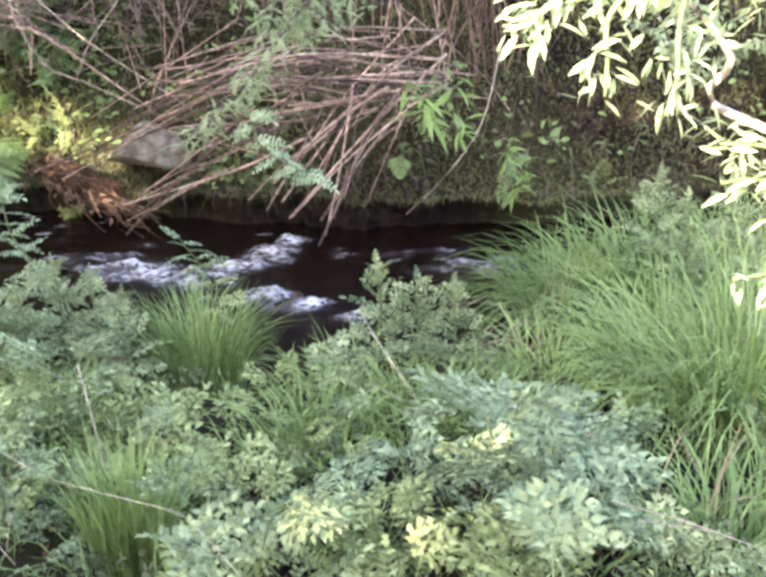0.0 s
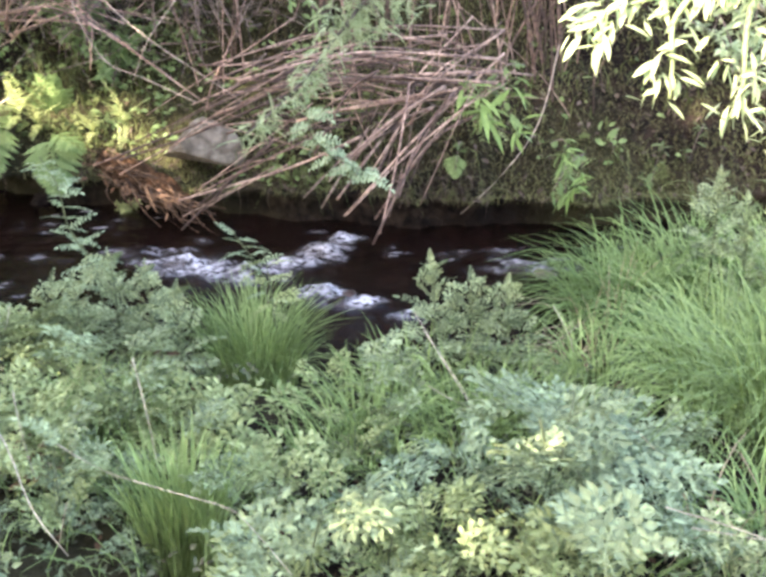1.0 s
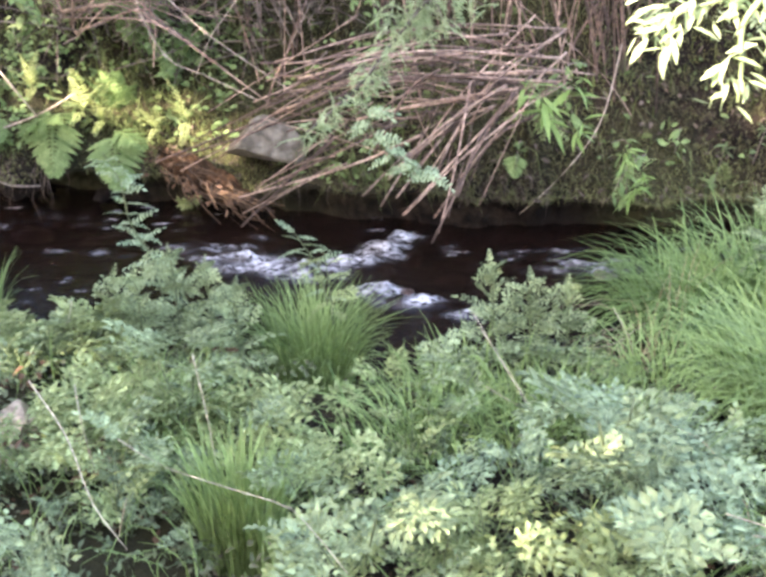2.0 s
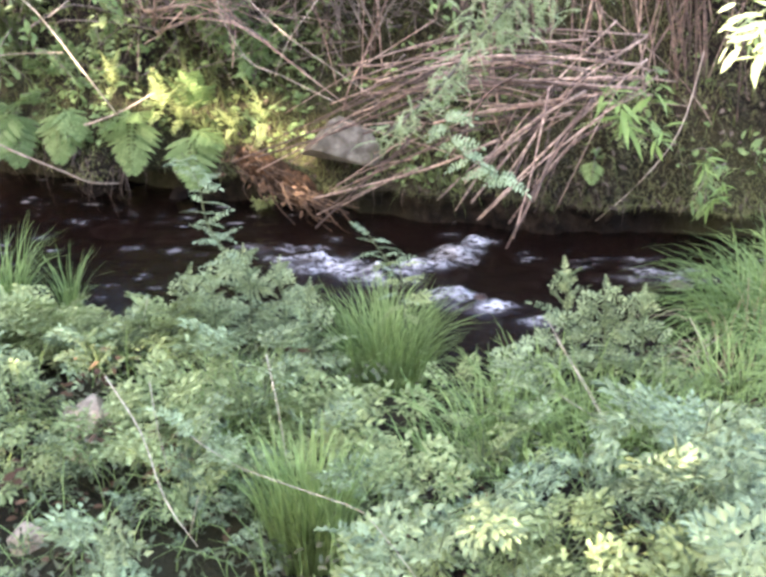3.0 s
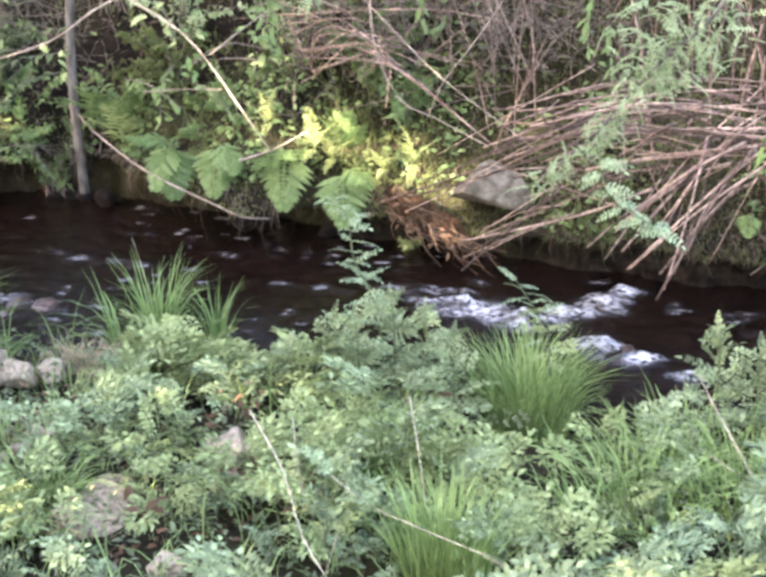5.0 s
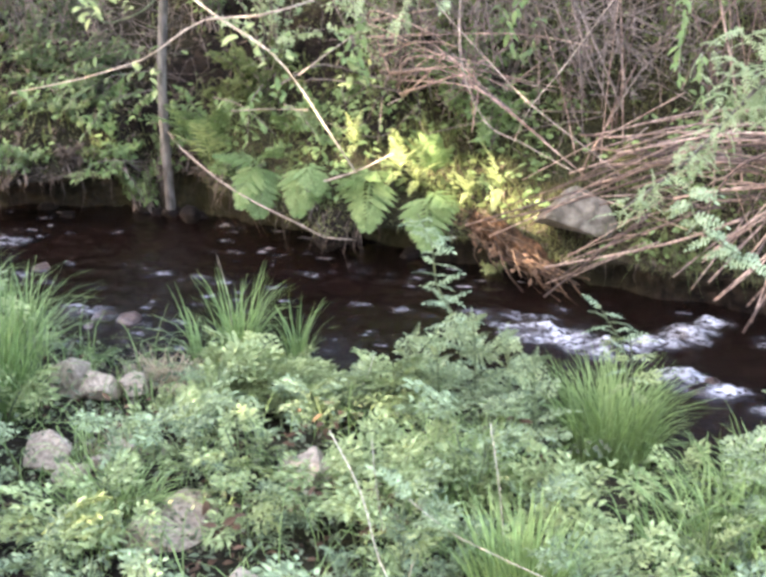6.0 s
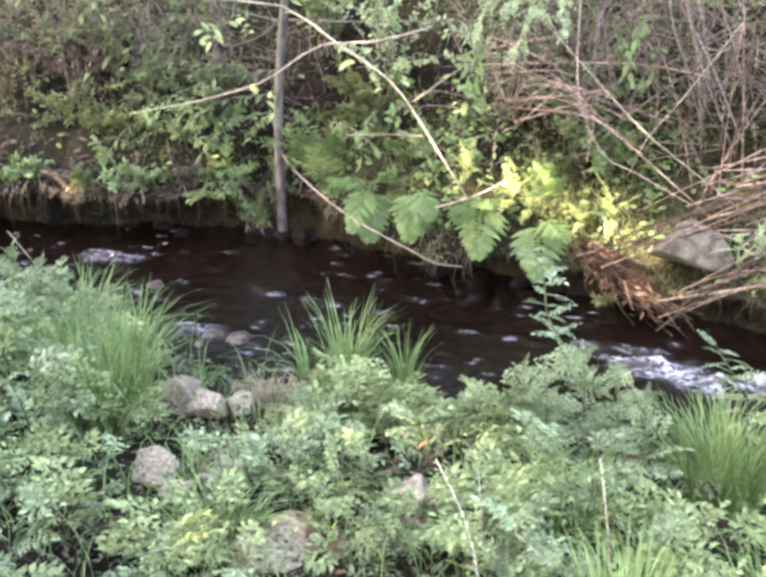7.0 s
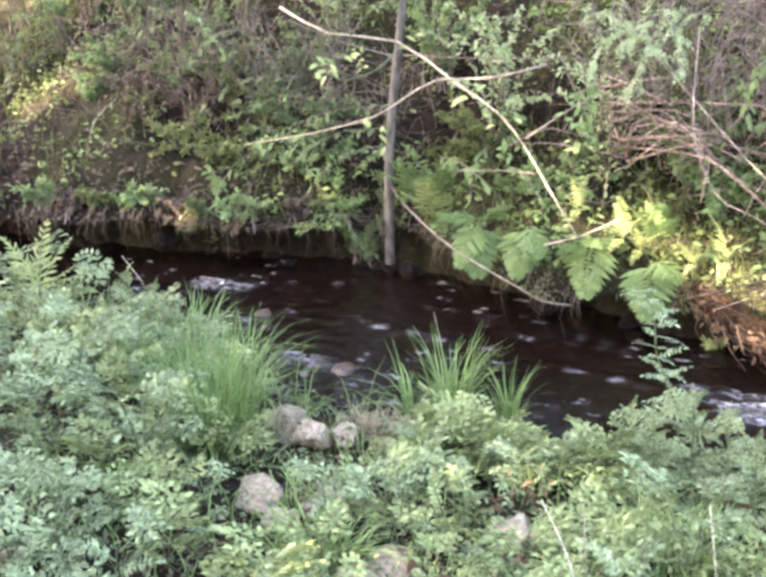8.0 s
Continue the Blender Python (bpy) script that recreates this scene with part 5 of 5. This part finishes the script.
# Ferns where the sun comes through; their pale yellow has sunlight put into it.
FERN_SUNLIT = [frond_mesh("frond", M_SUN_YELLOW, 0.21 + .02 * i, 0.06, 12, 170 + i, 1.1, 0) for i in range(3)]
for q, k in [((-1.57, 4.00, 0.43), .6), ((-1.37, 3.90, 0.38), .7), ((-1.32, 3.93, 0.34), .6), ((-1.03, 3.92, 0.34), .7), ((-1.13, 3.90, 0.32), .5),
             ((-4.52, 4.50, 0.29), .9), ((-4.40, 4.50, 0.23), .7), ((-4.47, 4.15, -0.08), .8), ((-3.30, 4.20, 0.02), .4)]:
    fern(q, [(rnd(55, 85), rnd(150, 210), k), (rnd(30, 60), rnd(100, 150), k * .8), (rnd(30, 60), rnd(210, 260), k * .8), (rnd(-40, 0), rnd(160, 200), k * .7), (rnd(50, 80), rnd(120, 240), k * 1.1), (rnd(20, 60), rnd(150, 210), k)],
         "small fern with sunlight put into its pale yellow-green colour", FERN_SUNLIT)


# ---------------------------------------------------------------- shoots over the water, and dry stalks
RNG.seed(16)
SPRIG_G = [pinnate("green sprig leaf", M_FERN_S, 7, 0.10, 0.020, 0.009, 144 + i, .35, .4, .1) for i in range(3)]
SPRIG = [pinnate("sprig leaf", M_FERN_S, 6, 0.085, 0.0175, 0.008, 140 + i, .3, .35, .15) for i in range(3)]


def shoot(name, line, leaves, count, label, w=.003, size=1.0, start=.15, droop=0, stem=None):
    root = new(name)
    line = curve(line, 16)
    g = Geo()
    g.tube(line, w, w * .4, 5)
    part("stem", g, stem or M_STEM, root)
    for i in range(count):
        k = start + (1 - start) * i / count
        p = line[min(int(k * (len(line) - 1)), len(line) - 1)]
        part("leaf", leaves[i % len(leaves)], None, root, m=pose(p.x, p.y, p.z, rnd(-25, 35) - droop, rnd(-25, 25), (90 if i % 2 else -90) + rnd(-50, 50)) @ Matrix.Scale(size * rnd(.75, 1.15), 4))
    return tagged(root, label, "shoot")


def upright_herb(at, h):
    """A herb whose leaves stand up round one stem, as a pointed plume."""
    root = new("upright_herb")
    root.location = at
    g = Geo()
    g.tube(curve([(0, 0, -.2), (.005, 0, h * .5), (0, 0, h)], 6), .0035, .0015, 5)
    part("stem", g, M_STEM, root)
    for i in range(22):
        k = -.35 + 1.35 * i / 21
        part("leaf", FRONDS[i % 6], None, root, m=pose(0, 0, h * k, rnd(10, 40) + 40 * k, rnd(-15, 15), i * 137 + rnd(-20, 20)) @ Matrix.Scale(rnd(.65, .9) * (1.1 - .6 * max(k, 0)), 4))
    return tagged(root, "upright blue-green herb with feathered leaves at the stream edge", "herb", "upright herbs at the stream")


shoot("leafy_shoot", [(-0.89, 2.95, 0.14), (-0.91, 2.98, 0.27), (-0.97, 3.00, 0.37), (-0.99, 3.02, 0.48), (-1.03, 3.03, 0.56)], SPRIG, 36, "slender shoot with small paired leaves over the water", .003, .85, .1)
shoot("leafy_shoot", [(-0.43, 2.85, 0.21), (-0.45, 2.87, 0.31), (-0.49, 2.88, 0.37), (-0.52, 2.88, 0.42)], SPRIG, 12, "short shoot with small paired leaves over the water", .0025, .75, .1)
shoot("herb_shoot", [(-0.41, 2.80, 0.18), (-0.42, 2.82, 0.30), (-0.43, 2.82, 0.38)], FRONDS_Y, 8, "bright yellow-green shoot above the grass tuft", .003, .6, .2)
for q, h in (((0.80, 3.00, 0.22), .2), ((-2.60, 2.94, 0.14), .2), ((-2.46, 2.84, 0.14), .2), ((-2.78, 3.02, 0.14), .2), ((-2.70, 2.80, 0.14), .18), ((0.91, 3.00, 0.25), .22), ((0.74, 3.10, 0.29), .16), ((0.98, 2.95, 0.24), .2),
             ((-0.90, 2.75, 0.13), .2), ((-0.73, 2.80, 0.13), .2), ((-0.64, 2.70, 0.15), .17), ((-0.97, 2.80, 0.13), .16), ((0.08, 2.70, 0.17), .18), ((-0.01, 2.75, 0.17), .2), ((0.17, 2.70, 0.16), .17), ((-0.83, 2.85, 0.16), .18),):
    q = Vector(q)
    upright_herb(q, h)

for line, w in [
    ([(-0.05, 2.43, 0.42), (0.01, 2.33, 0.36), (0.09, 2.26, 0.25)], .003), ([(-0.03, 2.42, 0.38), (0.03, 2.31, 0.34), (0.08, 2.31, 0.25)], .0025),
    ([(-0.02, 2.22, 0.36), (0.03, 2.23, 0.32), (0.09, 2.29, 0.25)], .003), ([(-0.59, 2.09, 0.50), (-0.55, 2.01, 0.38), (-0.53, 1.99, 0.14)], .003),
    ([(-0.71, 1.94, 0.40), (-0.56, 1.76, 0.46), (-0.36, 1.65, 0.48), (-0.31, 1.63, 0.46), (-0.24, 1.62, 0.36)], .003),
    ([(0.38, 1.73, 0.42), (0.49, 1.67, 0.42), (0.61, 1.68, 0.36)], .004), ([(0.42, 1.70, 0.40), (0.55, 1.72, 0.36)], .003),
    ([(-0.88, 1.98, 0.50), (-0.78, 1.87, 0.45), (-0.70, 1.74, 0.40), (-0.65, 1.74, 0.30)], .004), ([(-0.82, 2.05, 0.45), (-0.79, 1.98, 0.40), (-0.78, 1.98, 0.30)], .003),
    ([(-0.62, 1.69, 0.45), (-0.65, 1.70, 0.35)], .0025), ([(0.28, 2.69, 0.30), (0.32, 2.69, 0.22), (0.34, 2.72, 0.15)], .003),
    ([(0.24, 2.67, 0.20), (0.29, 2.63, 0.24), (0.35, 2.62, 0.30)], .003), ([(-1.74, 3.22, 0.30), (-1.74, 3.27, 0.15), (-1.70, 3.20, 0.05)], .003),
    ([(-3.06, 3.32, 0.28), (-2.90, 3.25, 0.20), (-2.83, 3.25, 0.10)], .003), ([(-1.10, 2.75, 0.18), (-1.07, 2.72, 0.24), (-1.06, 2.73, 0.28)], .003),
]:
    g = Geo()
    g.tube(curve(line, 10), w * .36, w * .25, 5)
    ob = new("dry_stalk", g.mesh("dry_stalk", M_STRAW))
    tagged(ob, "pale dry stalk leaning among the herbs", "stalk", "dry stalks")

# Long bare stems that cross the far bank.
for line, w in [
    ([(-1.20, 4.10, 1.06), (-1.15, 3.90, 0.77), (-1.03, 3.75, 0.61), (-0.89, 3.65, 0.58), (-0.71, 3.58, 0.52)], .004), ([(-1.38, 4.10, 1.00), (-1.06, 3.90, 0.77), (-0.88, 3.75, 0.67), (-0.65, 3.62, 0.56), (-0.55, 3.60, 0.49)], .004),
    ([(-0.68, 4.10, 0.96), (-0.83, 4.00, 0.74), (-0.93, 3.95, 0.61), (-0.99, 3.95, 0.48)], .003), ([(0.40, 4.00, 0.57), (0.35, 3.90, 0.39), (0.29, 3.85, 0.28), (0.18, 3.80, 0.16), (0.08, 3.78, 0.07)], .004),
]:
    g = Geo()
    g.tube(curve(line, 12), w * .6, w * .4, 5)
    tagged(new("bare_stem", g.mesh("bare_stem", M_CANE)), "long thin bare stem arching over the bank", "stem", "bare stems")

# ---------------------------------------------------------------- overhanging branches
RNG.seed(17)
hanging = new("overhanging_tree")
limb = curve([(1.6, 5.6, 1.2), (1.2, 5.2, 3.0), (0.7, 4.2, 3.0), (0.3, 3.4, 2.0), (-0.02, 3.00, 1.16), (-0.18, 2.98, 0.96), (-0.25, 2.98, 0.87), (-0.35, 2.98, 0.75), (-0.48, 2.98, 0.635)], 40)
g = Geo()
g.tube(limb[:18], .06, .012, 7)
g.tube(limb[17:], .006, .003, 6)
part("limb", g, M_BARK, hanging)
side = curve([(-0.33, 2.98, 0.77), (-0.315, 2.95, 0.67), (-0.28, 2.94, 0.605), (-0.21, 2.94, 0.565), (-0.13, 2.94, 0.515)], 14)
g = Geo()
g.tube(side, .003, .0012, 5)
part("twig", g, M_STEM, hanging)
FEATHER = [pinnate("feathery leaf", M_PALE, 8, 0.07, 0.011, 0.0042, 160 + i, .4, .4, .1) for i in range(3)]
for i in range(170):
    k = RNG.randint(21, len(limb) - 1)
    p, wide = limb[k], .012 + .05 * smooth(34, 20, k)
    part("leaf", FEATHER[i % 3], None, hanging, m=pose(p.x + RNG.gauss(0, wide), p.y + rnd(-.03, .03), p.z + RNG.gauss(0, .015), rnd(-80, 0), rnd(-30, 30), rnd(0, 360)) @ Matrix.Scale(rnd(.6, 1.0), 4))
for i in range(180):             # broader above
    p = limb[RNG.randint(17, 25)]
    part("leaf", FEATHER[i % 3], None, hanging, m=pose(p.x + rnd(-.17, .12), p.y + rnd(-.08, .08), p.z + rnd(-.06, .1), rnd(-70, 10), rnd(-30, 30), rnd(0, 360)) @ Matrix.Scale(rnd(.8, 1.3), 4))
for i in range(22):
    p = side[2 + i % (len(side) - 3)]
    part("leaf", SPRIG_G[i % 3], None, hanging, m=pose(p.x, p.y, p.z, rnd(-50, 10), rnd(-60, -20) * (1 if i % 2 else -1), (90 if i % 2 else -90) + rnd(-50, 50)) @ Matrix.Scale(rnd(.55, .9), 4))
r = random.Random(88)
for k in range(9):               # higher limbs and leaves over the far bank, added out of view to shade it
    end = Vector((-4.6 + .75 * k, r.uniform(4.3, 5.0), r.uniform(2.2, 2.8)))
    line = curve([(1.2, 5.2, 2.9), Vector((1.2, 5.6, 3.2)).lerp(end, .5) + Vector((0, .4, .4)), end], 10)
    g = Geo()
    g.tube(line, .03, .006, 5)
    shade_bough = part("limb", g, M_BARK, hanging)
    g = Geo()
    for i in range(1500 if k < 3 else 820):
        p = line[r.randint(3, len(line) - 1)] + Vector((r.gauss(0, .45), r.gauss(.5, .6), r.gauss(.2, .25)))
        if p.z > 1.75 + .12 * max(0, p.y - 4.5) and p.y > 3.9:
            g.leaf(p, (r.gauss(0, 1), r.gauss(0, 1), r.gauss(-.3, .5)), (r.gauss(0, .5), r.gauss(0, .5), 1), r.uniform(.10, .16), r.uniform(.06, .1))
    tagged(part("foliage", g, M_CROWN, shade_bough), kind="stuff")
tagged(hanging, "tree limb with a pale feathery leafy branch hanging over the stream", "tree")

willow = new("willow_shrub")
root_at = Vector((1.55, 1.35, ground_z(1.55, 1.35) - .03))
r = random.Random(77)
STEMS = [
    [root_at, (1.25, 1.36, 1.0), (0.46, 1.42, 1.19), (0.40, 1.38, 1.29), (0.34, 1.34, 1.36), (0.29, 1.32, 1.40)],
    [(1.25, 1.36, 1.0), (0.52, 1.36, 1.25), (0.42, 1.33, 1.35), (0.35, 1.32, 1.40), (0.26, 1.30, 1.39), (0.18, 1.30, 1.37), (0.15, 1.30, 1.34)],
    [(0.27, 1.30, 1.40), (0.24, 1.29, 1.36), (0.24, 1.28, 1.32), (0.24, 1.28, 1.28)],
    [(0.33, 1.34, 1.37), (0.32, 1.31, 1.33), (0.32, 1.30, 1.29), (0.31, 1.30, 1.25)],
    [(1.2, 1.37, .85), (0.53, 1.35, 1.16), (0.44, 1.33, 1.20), (0.39, 1.32, 1.21), (0.36, 1.32, 1.23)],
    [(1.2, 1.37, .8), (0.52, 1.33, 1.09), (0.46, 1.32, 1.15), (0.42, 1.31, 1.17), (0.38, 1.30, 1.17)],
    [(1.22, 1.36, .7), (0.52, 1.30, 1.02), (0.46, 1.29, 1.06), (0.44, 1.29, 1.06), (0.40, 1.28, 1.06)],
]
wood = []
for i, pts in enumerate(STEMS):
    line = curve(pts, 24)
    g = Geo()
    g.tube(line, .009 if i == 0 else .004, .0018, 6)
    part("branch", g, M_STRAW if i == 0 else M_STEM, willow)
    wood.append(line)
WLEAF = []
for k in range(4):
    g = Geo()
    g.leaf((0, 0, 0), (0, 1, 0), (0, 0, 1), .033 + .004 * k, .0092 + .001 * k, .1, .05 + .05 * k)
    WLEAF.append(g.mesh("willow leaf", M_WILLOW))
for i, n in enumerate((56, 160, 30, 44, 44, 74, 18)):
    line = wood[i]
    for k in range(n):
        lo = {0: .6, 1: .35}.get(i, .3)
        u = lo + (1 - lo) * (k + r.random()) / n
        j = min(int(u * (len(line) - 1)), len(line) - 2)
        p = line[j].lerp(line[j + 1], r.random()) + Vector((r.gauss(0, .012), r.gauss(0, .012), r.gauss(0, .012)))
        d = (line[j + 1] - line[j]).normalized()
        way = (d * .6 + Vector((r.gauss(0, 1.1), r.gauss(0, .35), r.gauss(-.3, .8)))).normalized()
        m = Matrix.Translation(p) @ way.to_track_quat("Y", "Z").to_matrix().to_4x4() @ Matrix.Rotation(r.uniform(-.9, .9), 4, "Y") @ Matrix.Scale(r.uniform(.5, .85), 4)
        part("leaf", WLEAF[k % 4], None, willow, m=m)
tagged(willow, "sunlit pale willow shrub with narrow leaves arching over the bank", "willow")


# ---------------------------------------------------------------- an unseen tree behind, added so that its crown shades the stream
SUN_SPOTS = [  # where gaps left in the added crown let sun through, and how wide
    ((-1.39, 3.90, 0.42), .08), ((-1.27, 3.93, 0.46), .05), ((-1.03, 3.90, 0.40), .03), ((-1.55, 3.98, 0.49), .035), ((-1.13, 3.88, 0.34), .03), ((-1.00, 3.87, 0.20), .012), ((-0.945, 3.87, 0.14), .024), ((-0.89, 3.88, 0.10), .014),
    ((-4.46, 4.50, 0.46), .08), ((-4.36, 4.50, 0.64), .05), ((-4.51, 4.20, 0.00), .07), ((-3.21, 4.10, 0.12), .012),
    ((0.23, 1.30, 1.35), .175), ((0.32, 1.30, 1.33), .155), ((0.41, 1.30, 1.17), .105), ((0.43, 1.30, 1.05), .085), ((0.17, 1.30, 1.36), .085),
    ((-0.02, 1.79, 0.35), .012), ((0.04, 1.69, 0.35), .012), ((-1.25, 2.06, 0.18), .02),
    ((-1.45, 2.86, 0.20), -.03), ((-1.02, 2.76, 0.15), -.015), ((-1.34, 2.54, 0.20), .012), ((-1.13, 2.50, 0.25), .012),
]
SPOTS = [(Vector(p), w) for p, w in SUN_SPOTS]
r = random.Random(21)
tree = new("alder_tree")
mid = Vector((-1.0, 2.6, 0)) + TO_SUN * 9.0
foot = Vector((mid.x - 4.6, mid.y - 2.2, 0))
foot.z = ground_z(foot.x, foot.y) - .1
g = Geo()
g.tube(curve([foot, (foot.x + .1, foot.y, 2.5), (foot.x + .4, foot.y + .2, 7.5)], 14), .22, .07, 12)
part("trunk", g, M_BARK, tree)


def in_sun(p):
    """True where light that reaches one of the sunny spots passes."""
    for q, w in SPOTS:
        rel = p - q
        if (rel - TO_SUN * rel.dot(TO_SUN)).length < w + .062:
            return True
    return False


for i in range(40):
    a = r.uniform(0, 6.283)
    line = curve([(foot.x + .3, foot.y + .1, r.uniform(3, 6.5)), mid + Vector((math.cos(a) * 2, math.sin(a) * 1.5, r.uniform(-1, 1.5))), mid + Vector((math.cos(a) * 4, math.sin(a) * 2.2, r.uniform(-2, 2)))], 14)
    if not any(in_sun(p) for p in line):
        g = Geo()
        g.tube(line, .04, .01, 5)
        part("limb", g, M_BARK, tree)
side_a = TO_SUN.orthogonal().normalized()
side_b = TO_SUN.cross(side_a)
g = Geo()
# Leaves are left out wherever they would block a chosen sun spot.
for i in range(30000):
    rad, a = 4.9 * math.sqrt(r.random()), r.uniform(0, 6.283)
    p = mid + side_a * (rad * math.cos(a)) + side_b * (rad * math.sin(a)) + TO_SUN * r.gauss(0, .5)
    if p.z < 0.8:
        continue
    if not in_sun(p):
        n = TO_SUN + Vector((r.gauss(0, .5), r.gauss(0, .5), r.gauss(0, .5)))
        d = n.orthogonal()
        d.rotate(Matrix.Rotation(r.uniform(0, 6.28), 3, n.normalized()))
        g.leaf(p - d.normalized() * .08, d, n, .19, .15, .03, .05)
part("crown", g, M_CROWN, tree)
tagged(tree, "unseen tree added to shade the stream, its crown open at the sun spots", "tree")
